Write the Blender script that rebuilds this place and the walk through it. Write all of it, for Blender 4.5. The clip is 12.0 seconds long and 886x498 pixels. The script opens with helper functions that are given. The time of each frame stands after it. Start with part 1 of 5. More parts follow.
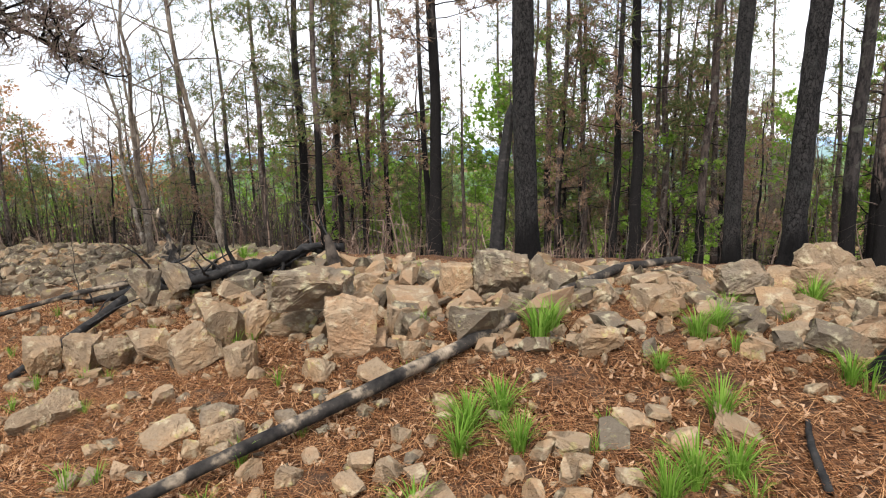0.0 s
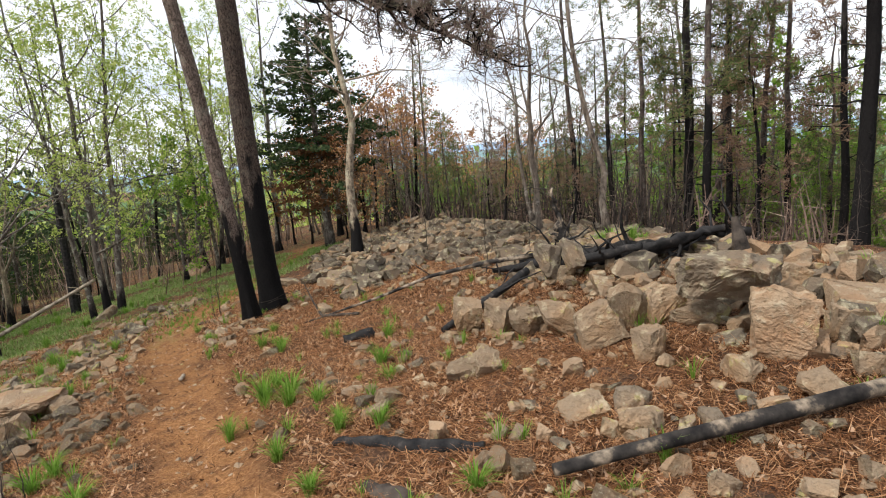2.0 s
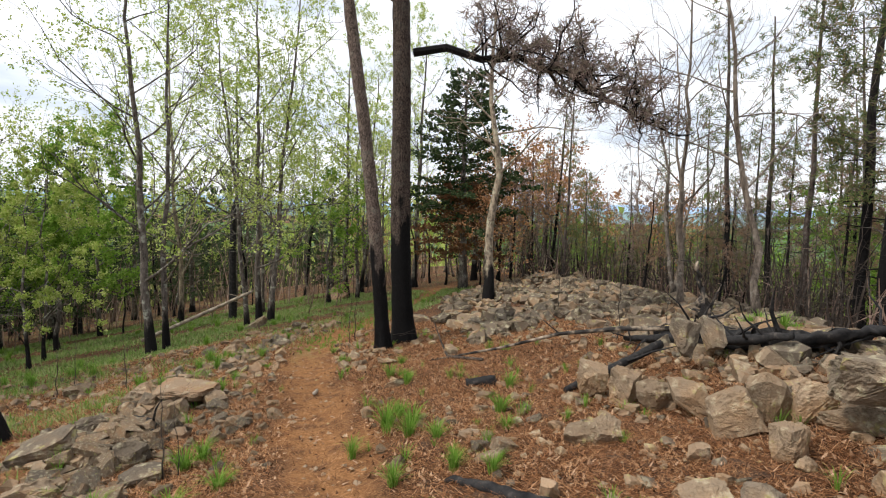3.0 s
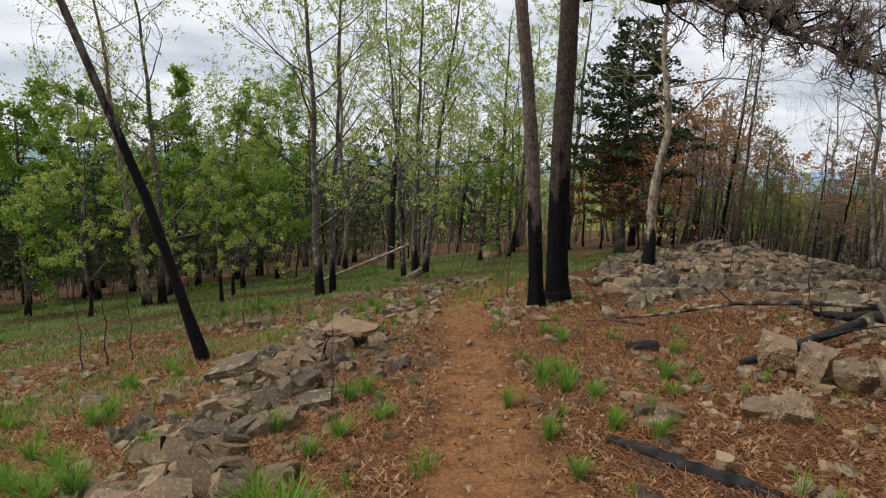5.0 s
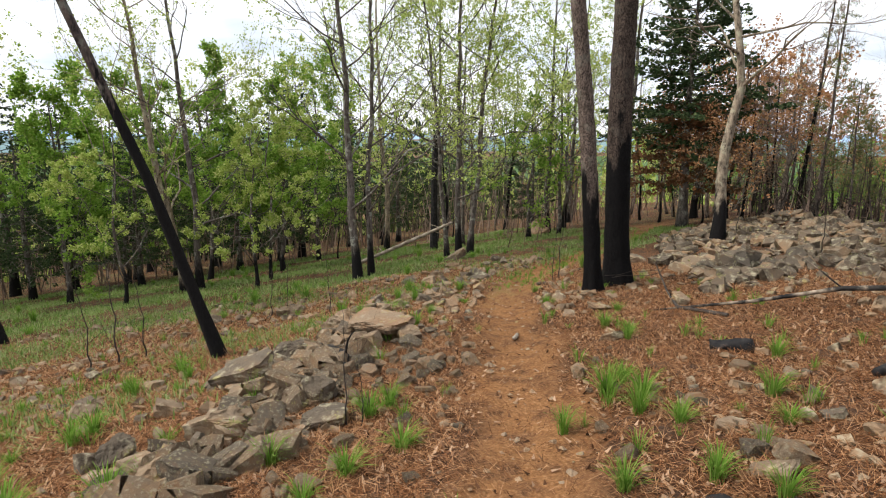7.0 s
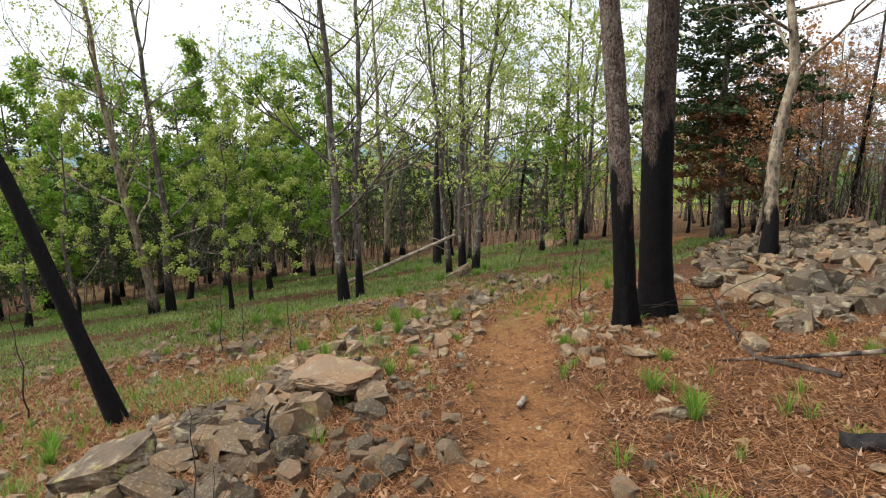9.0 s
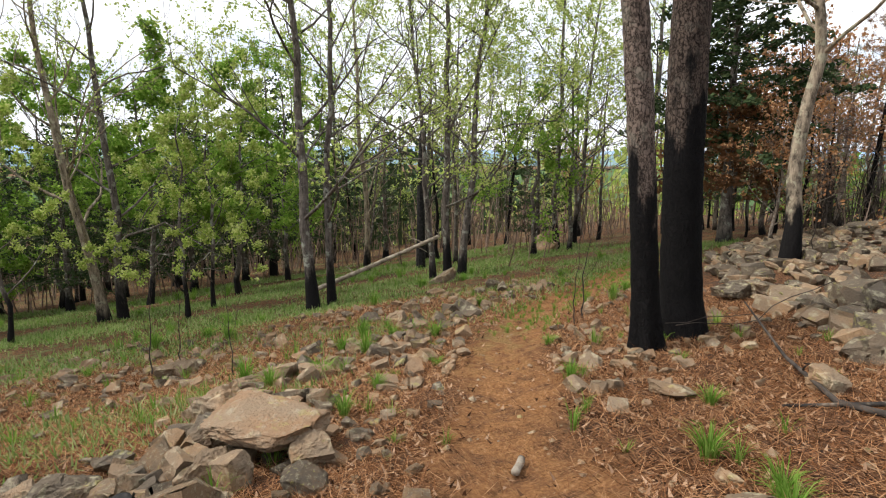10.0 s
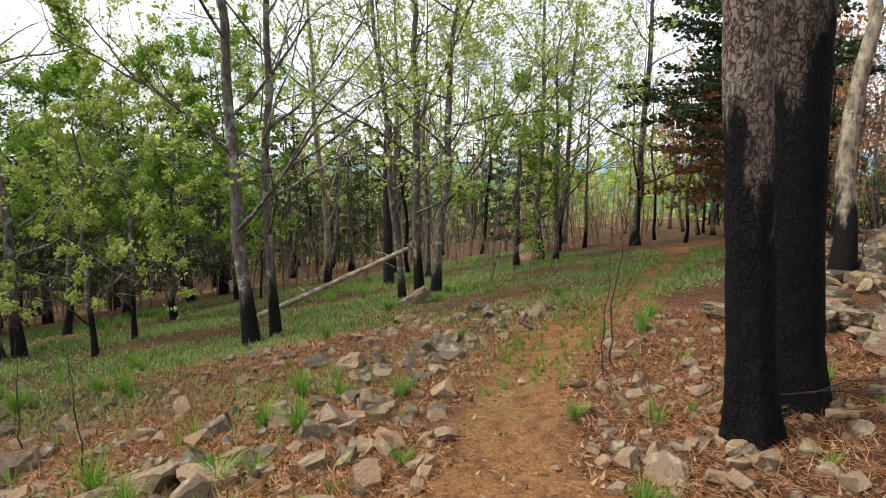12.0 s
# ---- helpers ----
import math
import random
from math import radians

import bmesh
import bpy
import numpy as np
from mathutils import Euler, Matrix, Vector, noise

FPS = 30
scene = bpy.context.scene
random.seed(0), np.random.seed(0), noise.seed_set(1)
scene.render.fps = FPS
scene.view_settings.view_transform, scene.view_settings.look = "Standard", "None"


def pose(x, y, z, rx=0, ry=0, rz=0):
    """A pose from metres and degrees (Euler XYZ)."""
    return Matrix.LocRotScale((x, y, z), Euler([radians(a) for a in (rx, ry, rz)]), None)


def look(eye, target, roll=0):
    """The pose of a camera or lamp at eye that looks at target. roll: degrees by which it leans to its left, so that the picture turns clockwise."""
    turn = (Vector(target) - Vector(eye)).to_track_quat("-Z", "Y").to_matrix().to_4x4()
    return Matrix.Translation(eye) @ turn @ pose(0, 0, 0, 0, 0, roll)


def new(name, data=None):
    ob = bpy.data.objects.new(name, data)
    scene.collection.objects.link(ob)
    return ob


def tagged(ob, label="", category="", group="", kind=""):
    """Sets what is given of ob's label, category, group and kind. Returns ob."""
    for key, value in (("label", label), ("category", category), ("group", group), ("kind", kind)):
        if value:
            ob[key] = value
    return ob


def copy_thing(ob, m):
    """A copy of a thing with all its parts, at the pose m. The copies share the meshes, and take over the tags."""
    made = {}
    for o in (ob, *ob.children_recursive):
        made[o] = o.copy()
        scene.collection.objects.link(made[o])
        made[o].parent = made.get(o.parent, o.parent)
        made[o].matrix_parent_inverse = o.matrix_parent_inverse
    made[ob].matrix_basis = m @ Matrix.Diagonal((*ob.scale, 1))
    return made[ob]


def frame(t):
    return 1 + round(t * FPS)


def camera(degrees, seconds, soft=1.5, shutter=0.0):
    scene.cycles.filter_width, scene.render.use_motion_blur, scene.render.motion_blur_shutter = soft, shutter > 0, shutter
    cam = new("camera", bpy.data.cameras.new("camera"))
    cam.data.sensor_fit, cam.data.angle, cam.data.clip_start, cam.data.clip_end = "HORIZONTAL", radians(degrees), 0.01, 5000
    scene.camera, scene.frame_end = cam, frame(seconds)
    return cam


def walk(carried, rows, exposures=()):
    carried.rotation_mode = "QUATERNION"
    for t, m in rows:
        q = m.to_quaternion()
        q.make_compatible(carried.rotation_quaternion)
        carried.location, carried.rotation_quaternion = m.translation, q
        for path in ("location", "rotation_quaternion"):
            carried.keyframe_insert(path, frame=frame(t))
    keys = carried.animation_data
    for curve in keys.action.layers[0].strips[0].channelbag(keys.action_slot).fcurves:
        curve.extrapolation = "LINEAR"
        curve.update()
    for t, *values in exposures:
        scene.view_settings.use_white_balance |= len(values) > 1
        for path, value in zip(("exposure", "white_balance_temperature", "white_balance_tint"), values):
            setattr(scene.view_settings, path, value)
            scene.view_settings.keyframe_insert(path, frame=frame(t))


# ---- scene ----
cam = camera(73.87, 12.0, 1.1)
# seconds, place in metres, turn in degrees
ROWS = [
    (0.0, 0.039, -0.010, 1.612, 80.17, 1.39, 0.71),
    (0.5, -0.017, -0.009, 1.605, 81.44, 1.59, 5.41),
    (1.0, -0.179, 0.065, 1.583, 82.39, 1.11, 11.60),
    (1.5, -0.362, 0.083, 1.552, 79.36, -0.40, 22.21),
    (2.0, -0.355, 0.058, 1.588, 80.16, 4.47, 34.82),
    (2.5, -0.253, -0.037, 1.647, 84.57, 1.13, 44.23),
    (4.5, -0.331, -0.195, 1.547, 85.17, -2.27, 54.54),
    (5.0, -0.408, -0.145, 1.513, 81.21, -2.20, 63.07),
    (5.5, -0.457, -0.086, 1.477, 77.84, -1.01, 69.90),
    (6.0, -0.538, 0.107, 1.479, 78.55, 1.21, 70.31),
    (6.5, -0.909, 0.207, 1.432, 79.01, 1.32, 69.45),
    (7.0, -1.347, 0.444, 1.381, 78.84, -0.29, 67.52),
    (9.0, -3.069, 1.508, 1.118, 79.91, 0.28, 68.82),
    (9.5, -3.624, 1.801, 0.991, 80.07, 0.35, 68.28),
    (10.0, -4.258, 2.104, 0.876, 80.19, -0.27, 67.78),
    (10.5, -4.859, 2.334, 0.798, 80.29, -0.29, 67.55),
    (11.0, -5.436, 2.643, 0.716, 80.26, -0.14, 67.53),
    (11.5, -5.873, 2.805, 0.688, 80.59, 0.18, 67.02),
    (12.0, -6.218, 2.937, 0.621, 81.01, 0.29, 64.90),
]
EXPOSURES = [(0.0, 1.08), (1.0, 0.82), (1.5, 0.78), (2.5, 0.78), (4.5, 0.06), (5.5, 0.32), (6.5, 0.7), (9.5, 0.78), (12.0, 0.82)]
walk(cam, [(t, pose(x, y, z, rx, ry, rz)) for t, x, y, z, rx, ry, rz in ROWS], EXPOSURES)

# ---- light: a bright overcast sky ----
world = bpy.data.worlds.new("overcast_sky")
scene.world = world
world.use_nodes = True
wn, wl = world.node_tree.nodes, world.node_tree.links
wn.clear()
SUN_UP, SUN_ROUND = radians(52), radians(200)
sky = wn.new("ShaderNodeTexSky")
sky.sky_type, sky.sun_disc, sky.sun_elevation, sky.sun_rotation = "NISHITA", False, SUN_UP, SUN_ROUND
sky_strength = wn.new("ShaderNodeVectorMath")
sky_strength.operation = "SCALE"
sky_strength.inputs["Scale"].default_value = 0.09
coord = wn.new("ShaderNodeTexCoord")
stretch = wn.new("ShaderNodeMapping")
stretch.inputs["Scale"].default_value = (1.6, 1.6, 6.0)
cloud = wn.new("ShaderNodeTexNoise")
cloud.inputs["Scale"].default_value, cloud.inputs["Detail"].default_value, cloud.inputs["Roughness"].default_value = 2.2, 5.0, 0.55
tone = wn.new("ShaderNodeValToRGB")
tone.color_ramp.elements[0].position, tone.color_ramp.elements[0].color = 0.34, (0.52, 0.57, 0.65, 1)
tone.color_ramp.elements[1].position, tone.color_ramp.elements[1].color = 0.62, (0.95, 0.96, 1.0, 1)
cover = wn.new("ShaderNodeMix")
cover.data_type = "RGBA"
cover.inputs["Factor"].default_value = 0.86
back = wn.new("ShaderNodeBackground")
back.inputs["Strength"].default_value = 1.0
out = wn.new("ShaderNodeOutputWorld")
wl.new(coord.outputs["Generated"], stretch.inputs["Vector"])
wl.new(stretch.outputs["Vector"], cloud.inputs["Vector"])
wl.new(cloud.outputs["Fac"], tone.inputs["Fac"])
wl.new(sky.outputs["Color"], sky_strength.inputs[0])
wl.new(sky_strength.outputs[0], cover.inputs["A"])
wl.new(tone.outputs["Color"], cover.inputs["B"])
wl.new(cover.outputs["Result"], back.inputs["Color"])
wl.new(back.outputs["Background"], out.inputs["Surface"])
sun = new("sun", bpy.data.lights.new("sun", "SUN"))
sun.data.energy, sun.data.angle, sun.data.color = 2.35, radians(12), (1.0, 0.95, 0.88)
sun.matrix_world = look((30 * math.cos(SUN_UP) * math.sin(SUN_ROUND), 30 * math.cos(SUN_UP) * math.cos(SUN_ROUND), 30 * math.sin(SUN_UP)), (0, 0, 0))


# ---- materials ----
def shader(name, rough=0.9):
    m = bpy.data.materials.new(name)
    m.use_nodes = True
    b = m.node_tree.nodes["Principled BSDF"]
    b.inputs["Roughness"].default_value = rough
    b.inputs["Specular IOR Level"].default_value = 0.12
    return m, m.node_tree.nodes, m.node_tree.links, b


def noise_node(n, l, scale, detail=4.0, where="Object", stretch=None, rough=0.6):
    c = n.new("ShaderNodeTexCoord")
    t = n.new("ShaderNodeTexNoise")
    t.inputs["Scale"].default_value, t.inputs["Detail"].default_value, t.inputs["Roughness"].default_value = scale, detail, rough
    if stretch:
        s = n.new("ShaderNodeMapping")
        s.inputs["Scale"].default_value = stretch
        l.new(c.outputs[where], s.inputs["Vector"])
        l.new(s.outputs["Vector"], t.inputs["Vector"])
    else:
        l.new(c.outputs[where], t.inputs["Vector"])
    return t.outputs["Fac"]


def ramp(n, l, fac, stops):
    r = n.new("ShaderNodeValToRGB")
    e = r.color_ramp.elements
    while len(e) < len(stops):
        e.new(0.5)
    for k, (p, c) in zip(e, stops):
        k.position, k.color = p, (*c, 1)
    l.new(fac, r.inputs["Fac"])
    return r.outputs["Color"]


def blend(n, l, fac, a, b):
    m = n.new("ShaderNodeMix")
    m.data_type = "RGBA"
    for socket, v in (("Factor", fac), ("A", a), ("B", b)):
        if isinstance(v, bpy.types.NodeSocket):
            l.new(v, m.inputs[socket])
        else:
            m.inputs[socket].default_value = v if socket == "Factor" else (*v, 1)
    return m.outputs["Result"]


def arith(n, l, op, a, b=0.0, c=None):
    m = n.new("ShaderNodeMath")
    m.operation = op
    for k, v in enumerate((a, b) if c is None else (a, b, c)):
        if isinstance(v, bpy.types.NodeSocket):
            l.new(v, m.inputs[k])
        else:
            m.inputs[k].default_value = v
    return m.outputs["Value"]


def step(n, l, v, lo, hi):
    m = n.new("ShaderNodeMapRange")
    m.interpolation_type = "SMOOTHSTEP"
    l.new(v, m.inputs["Value"])
    m.inputs["From Min"].default_value, m.inputs["From Max"].default_value = lo, hi
    return m.outputs["Result"]


def bump(n, l, b, height, strength, distance):
    k = n.new("ShaderNodeBump")
    k.inputs["Strength"].default_value, k.inputs["Distance"].default_value = strength, distance
    l.new(height, k.inputs["Height"])
    l.new(k.outputs["Normal"], b.inputs["Normal"])


def chance(n):
    return n.new("ShaderNodeObjectInfo").outputs["Random"]


def island(n):
    return n.new("ShaderNodeNewGeometry").outputs["Random Per Island"]


def bark_material(name, dark, light, char_top, moss=(0.3, 0.31, 0.25), moss_amount=0.3, relief=0.03, plated=False):
    """Bark with plates and lichen, burnt black below a ragged line about char_top metres up."""
    m, n, l, b = shader(name, 0.92)
    plates = noise_node(n, l, 9, 5, stretch=(1.6, 1.6, 0.5))
    fine = noise_node(n, l, 45, 4, stretch=(1, 1, 0.4))
    col = ramp(n, l, plates, [(0.35, dark), (0.62, light)])
    col = blend(n, l, arith(n, l, "MULTIPLY", step(n, l, fine, 0.45, 0.75), 0.5), col, tuple(min(1, 1.5 * v) for v in light))
    if plated:
        place, squeeze, stir, shift = n.new("ShaderNodeTexCoord"), n.new("ShaderNodeMapping"), n.new("ShaderNodeTexNoise"), n.new("ShaderNodeVectorMath")
        squeeze.inputs["Scale"].default_value = (1.0, 1.0, 0.62)
        stir.inputs["Scale"].default_value, stir.inputs["Detail"].default_value = 22, 5
        shift.operation = "MULTIPLY_ADD"
        shift.inputs[1].default_value = (0.12, 0.12, 0.12)
        cells = n.new("ShaderNodeTexVoronoi")
        cells.feature = "DISTANCE_TO_EDGE"
        cells.inputs["Scale"].default_value = 27
        l.new(place.outputs["Object"], squeeze.inputs["Vector"])
        l.new(squeeze.outputs["Vector"], stir.inputs["Vector"])
        l.new(stir.outputs["Color"], shift.inputs[0])
        l.new(squeeze.outputs["Vector"], shift.inputs[2])
        l.new(shift.outputs["Vector"], cells.inputs["Vector"])
        seam = step(n, l, arith(n, l, "MULTIPLY_ADD", fine, 0.3, cells.outputs["Distance"]), 0.1, 0.34)
        col = blend(n, l, seam, tuple(0.5 * v for v in dark), blend(n, l, fine, col, tuple(min(1, 1.25 * v) for v in light)))
    lichen = arith(n, l, "MULTIPLY", step(n, l, noise_node(n, l, 5.5, 6), 0.53, 0.62), moss_amount)
    col = blend(n, l, lichen, col, moss)
    spot = n.new("ShaderNodeTexCoord")
    xyz = n.new("ShaderNodeSeparateXYZ")
    l.new(spot.outputs["Object"], xyz.inputs["Vector"])
    edge = arith(n, l, "MULTIPLY_ADD", noise_node(n, l, 2.2, 5, stretch=(2.2, 2.2, 0.6)), char_top * 1.5 + 0.4, char_top * 0.2 - 0.2)
    if not plated:
        edge = arith(n, l, "MULTIPLY", edge, arith(n, l, "MULTIPLY_ADD", chance(n), 1.3, 0.3))
    burnt = arith(n, l, "SUBTRACT", edge, xyz.outputs["Z"])
    soot = fine
    if plated:
        soot = arith(n, l, "MULTIPLY", arith(n, l, "MULTIPLY_ADD", seam, 0.4, 0.3), fine)
    col = blend(n, l, step(n, l, burnt, -0.12, 0.3), col, blend(n, l, soot, (0.003, 0.003, 0.0035), (0.02, 0.018, 0.017)))
    l.new(col, b.inputs["Base Color"])
    height = arith(n, l, "ADD", plates, arith(n, l, "MULTIPLY", fine, 0.4))
    bump(n, l, b, arith(n, l, "MULTIPLY_ADD", seam, 0.9, height) if plated else height, 0.9, relief)
    return m


def leaf_material(name, a, b2, c, through_light=0.4):
    """Thin leaves that let light through, each island its own tint."""
    m = bpy.data.materials.new(name)
    m.use_nodes = True
    n, l = m.node_tree.nodes, m.node_tree.links
    n.clear()
    tint = ramp(n, l, arith(n, l, "FRACT", arith(n, l, "ADD", island(n), arith(n, l, "MULTIPLY", chance(n), 0.35))), [(0.0, a), (0.55, b2), (1.0, c)])
    d, t, mix, o = n.new("ShaderNodeBsdfDiffuse"), n.new("ShaderNodeBsdfTranslucent"), n.new("ShaderNodeMixShader"), n.new("ShaderNodeOutputMaterial")
    l.new(tint, d.inputs["Color"])
    l.new(tint, t.inputs["Color"])
    mix.inputs["Fac"].default_value = through_light
    l.new(d.outputs["BSDF"], mix.inputs[1])
    l.new(t.outputs["BSDF"], mix.inputs[2])
    l.new(mix.outputs["Shader"], o.inputs["Surface"])
    return m


def rock_material(name, base, warm, lichen, lichen_amount):
    m, n, l, b = shader(name, 0.95)
    big, mid, fine = noise_node(n, l, 3.0, 5), noise_node(n, l, 11, 6), noise_node(n, l, 60, 3)
    col = blend(n, l, step(n, l, big, 0.38, 0.62), base, warm)
    col = blend(n, l, arith(n, l, "MULTIPLY", chance(n), 0.75), col, tuple(0.5 * v for v in base))
    col = blend(n, l, arith(n, l, "MULTIPLY", step(n, l, fine, 0.45, 0.8), 0.45), col, tuple(0.45 * v for v in base))
    col = blend(n, l, arith(n, l, "MULTIPLY", step(n, l, mid, 0.5, 0.7), lichen_amount * 0.8), col, lichen)
    stain = noise_node(n, l, 4.5, 4)
    col = blend(n, l, arith(n, l, "MULTIPLY", step(n, l, stain, 0.54, 0.7), 0.18), col, (0.36, 0.17, 0.075))
    spots = noise_node(n, l, 7.5, 5)
    col = blend(n, l, arith(n, l, "MULTIPLY", step(n, l, spots, 0.6, 0.66), lichen_amount * 0.6), col, (0.40, 0.37, 0.13))
    l.new(col, b.inputs["Base Color"])
    layers = noise_node(n, l, 6, 4, stretch=(0.6, 0.6, 5))
    bump(n, l, b, arith(n, l, "ADD", arith(n, l, "MULTIPLY_ADD", layers, 0.1, mid), arith(n, l, "MULTIPLY", fine, 0.6)), 1.0, 0.03)
    return m


def simple(name, stops, scale, rough=0.9, relief=0.01, stretch=None, per_island=0.0):
    m, n, l, b = shader(name, rough)
    v = noise_node(n, l, scale, 5, stretch=stretch)
    if per_island:
        v = arith(n, l, "MULTIPLY_ADD", island(n), per_island, arith(n, l, "MULTIPLY", v, 1 - per_island))
    l.new(ramp(n, l, v, stops), b.inputs["Base Color"])
    bump(n, l, b, v, 0.7, relief)
    return m


# the trail as it is trodden, x and y
TRAIL = [(3.0, -1.2), (0.6, -0.4), (-1.2, 0.5), (-3.3, 1.75), (-4.7, 2.5), (-6.25, 3.3), (-8.6, 4.45), (-10.2, 5.45), (-11.2, 6.5), (-12.2, 8.1), (-13.5, 10.0), (-15.1, 12.4), (-18.0, 15.5)]


def trail_distance(x, y):
    d = np.full(np.shape(x), 1e9)
    for (ax, ay), (bx, by) in zip(TRAIL, TRAIL[1:]):
        ux, uy = bx - ax, by - ay
        t = np.clip(((x - ax) * ux + (y - ay) * uy) / (ux * ux + uy * uy), 0, 1)
        d = np.minimum(d, np.hypot(x - ax - t * ux, y - ay - t * uy))
    return d


def soft_plus(v, w):
    return w * np.logaddexp(0, v / w)


def smooth(a, b, v):
    t = np.clip((v - a) / (b - a), 0, 1)
    return t * t * (3 - 2 * t)


def ground(x, y):
    """Height of the ground: a side slope, a rocky crest, a drop beyond it, a far valley."""
    x, y = np.asarray(x, float), np.asarray(y, float)
    s = 0.6 * x + 0.8 * y
    z = 0.16 * x + 0.07 * y - 0.13 * soft_plus(x, 1.0)
    z = z - 0.40 * soft_plus(s - 5.6 - 0.3 * np.maximum(0, x), 0.7)
    z = z + 0.10 * np.exp(-((s - 4.4) / 0.9) ** 2) * smooth(3, -1, np.abs(x) - 3)
    z = z + 0.12 * np.exp(-((x + 11.5) / 3.0) ** 2 - ((y - 14.6) / 2.2) ** 2)
    d = trail_distance(x, y)
    z = z - 0.06 * np.exp(-(d / 0.36) ** 2)
    z = z + 0.03 * np.sin(1.7 * x + 0.6 * y) * np.cos(1.1 * y - 0.8 * x) * smooth(0.3, 1.2, d)
    t = smooth(45, 130, np.hypot(x, y))
    return z * (1 - t) - 24 * t


def gz(x, y):
    return float(ground(x, y))


def ground_material():
    m, n, l, b = shader("forest_floor", 0.97)
    spot = n.new("ShaderNodeTexCoord")
    soil = n.new("ShaderNodeAttribute")
    soil.attribute_name = "trodden"
    green = n.new("ShaderNodeAttribute")
    green.attribute_name = "grassy"
    big, mid, fine = noise_node(n, l, 0.6, 5), noise_node(n, l, 5, 6), noise_node(n, l, 38, 5)
    straw = noise_node(n, l, 120, 3, stretch=(1, 0.1, 1))
    straw2 = noise_node(n, l, 120, 3, stretch=(0.1, 1, 1))
    litter = ramp(n, l, arith(n, l, "MAXIMUM", straw, straw2), [(0.45, (0.022, 0.011, 0.007)), (0.57, (0.15, 0.07, 0.034)), (0.69, (0.4, 0.22, 0.115))])
    litter = blend(n, l, arith(n, l, "MULTIPLY", step(n, l, mid, 0.5, 0.62), 0.7), litter, (0.075, 0.05, 0.036))
    dirt = ramp(n, l, fine, [(0.3, (0.2, 0.09, 0.036)), (0.55, (0.35, 0.168, 0.068)), (0.72, (0.47, 0.265, 0.125))])
    col = blend(n, l, arith(n, l, "MULTIPLY", soil.outputs["Fac"], step(n, l, mid, 0.25, 0.6)), litter, dirt)
    sward = ramp(n, l, fine, [(0.3, (0.075, 0.08, 0.03)), (0.7, (0.23, 0.25, 0.1))])
    patch = arith(n, l, "MULTIPLY", green.outputs["Fac"], step(n, l, arith(n, l, "ADD", arith(n, l, "MULTIPLY", mid, 0.6), arith(n, l, "MULTIPLY", big, 0.5)), 0.54, 0.68))
    col = blend(n, l, patch, col, sward)
    l.new(col, b.inputs["Base Color"])
    bump(n, l, b, arith(n, l, "ADD", mid, arith(n, l, "ADD", fine, arith(n, l, "MAXIMUM", straw, straw2))), 1.0, 0.03)
    return m


M_GROUND = ground_material()
M_PINE_NEAR = bark_material("plated_pine_bark", (0.055, 0.04, 0.033), (0.19, 0.145, 0.118), 1.7, (0.26, 0.25, 0.2), 0.3, relief=0.012, plated=True)
M_PINE_DARK = bark_material("burnt_plated_bark", (0.03, 0.022, 0.018), (0.1, 0.075, 0.06), 2.3, (0.16, 0.15, 0.125), 0.2, relief=0.012, plated=True)
M_PINE_SOOT = bark_material("sooty_plated_bark", (0.008, 0.008, 0.008), (0.034, 0.031, 0.03), 0.6, (0.055, 0.056, 0.052), 0.25, relief=0.012, plated=True)
M_PINE = bark_material("scorched_pine_bark", (0.028, 0.024, 0.022), (0.12, 0.09, 0.078), 3.0)
M_PINE_BLACK = bark_material("charred_pine_bark", (0.012, 0.011, 0.011), (0.05, 0.043, 0.04), 6.0, moss_amount=0.12)
M_OAK = bark_material("grey_oak_bark", (0.035, 0.03, 0.026), (0.145, 0.122, 0.103), 0.8, (0.36, 0.37, 0.3), 0.6)
M_PALE = bark_material("pale_lichened_bark", (0.07, 0.055, 0.042), (0.31, 0.25, 0.18), 0.8, (0.42, 0.4, 0.28), 0.6)
M_BARE = bark_material("weathered_bare_bark", (0.06, 0.048, 0.038), (0.23, 0.185, 0.145), 0.3, (0.4, 0.37, 0.31), 0.5)
M_NEEDLE = leaf_material("mixed_pine_needles", (0.085, 0.13, 0.045), (0.16, 0.2, 0.075), (0.3, 0.2, 0.115), 0.45)
M_NEEDLE_BROWN = leaf_material("scorched_pine_needles", (0.23, 0.135, 0.085), (0.3, 0.2, 0.135), (0.15, 0.12, 0.09), 0.25)
M_NEEDLE_GREY = leaf_material("smoked_pine_needles", (0.17, 0.125, 0.11), (0.32, 0.24, 0.2), (0.19, 0.18, 0.12), 0.45)
M_LEAF = leaf_material("young_oak_leaves", (0.25, 0.36, 0.06), (0.4, 0.48, 0.12), (0.56, 0.58, 0.24), 0.55)
M_LEAF_DEEP = leaf_material("full_green_leaves", (0.12, 0.23, 0.03), (0.22, 0.36, 0.055), (0.33, 0.44, 0.105), 0.58)
M_CEDAR = leaf_material("dark_cedar_sprays", (0.03, 0.05, 0.025), (0.055, 0.085, 0.038), (0.1, 0.125, 0.055), 0.25)
M_CEDAR_SCORCHED = leaf_material("scorched_cedar_sprays", (0.13, 0.065, 0.035), (0.2, 0.1, 0.05), (0.09, 0.07, 0.04), 0.25)
M_RUST = leaf_material("scorched_rust_leaves", (0.3, 0.14, 0.06), (0.44, 0.23, 0.11), (0.52, 0.34, 0.19), 0.45)
M_GRASS = leaf_material("fresh_grass_blades", (0.1, 0.2, 0.025), (0.17, 0.31, 0.045), (0.27, 0.38, 0.09), 0.45)
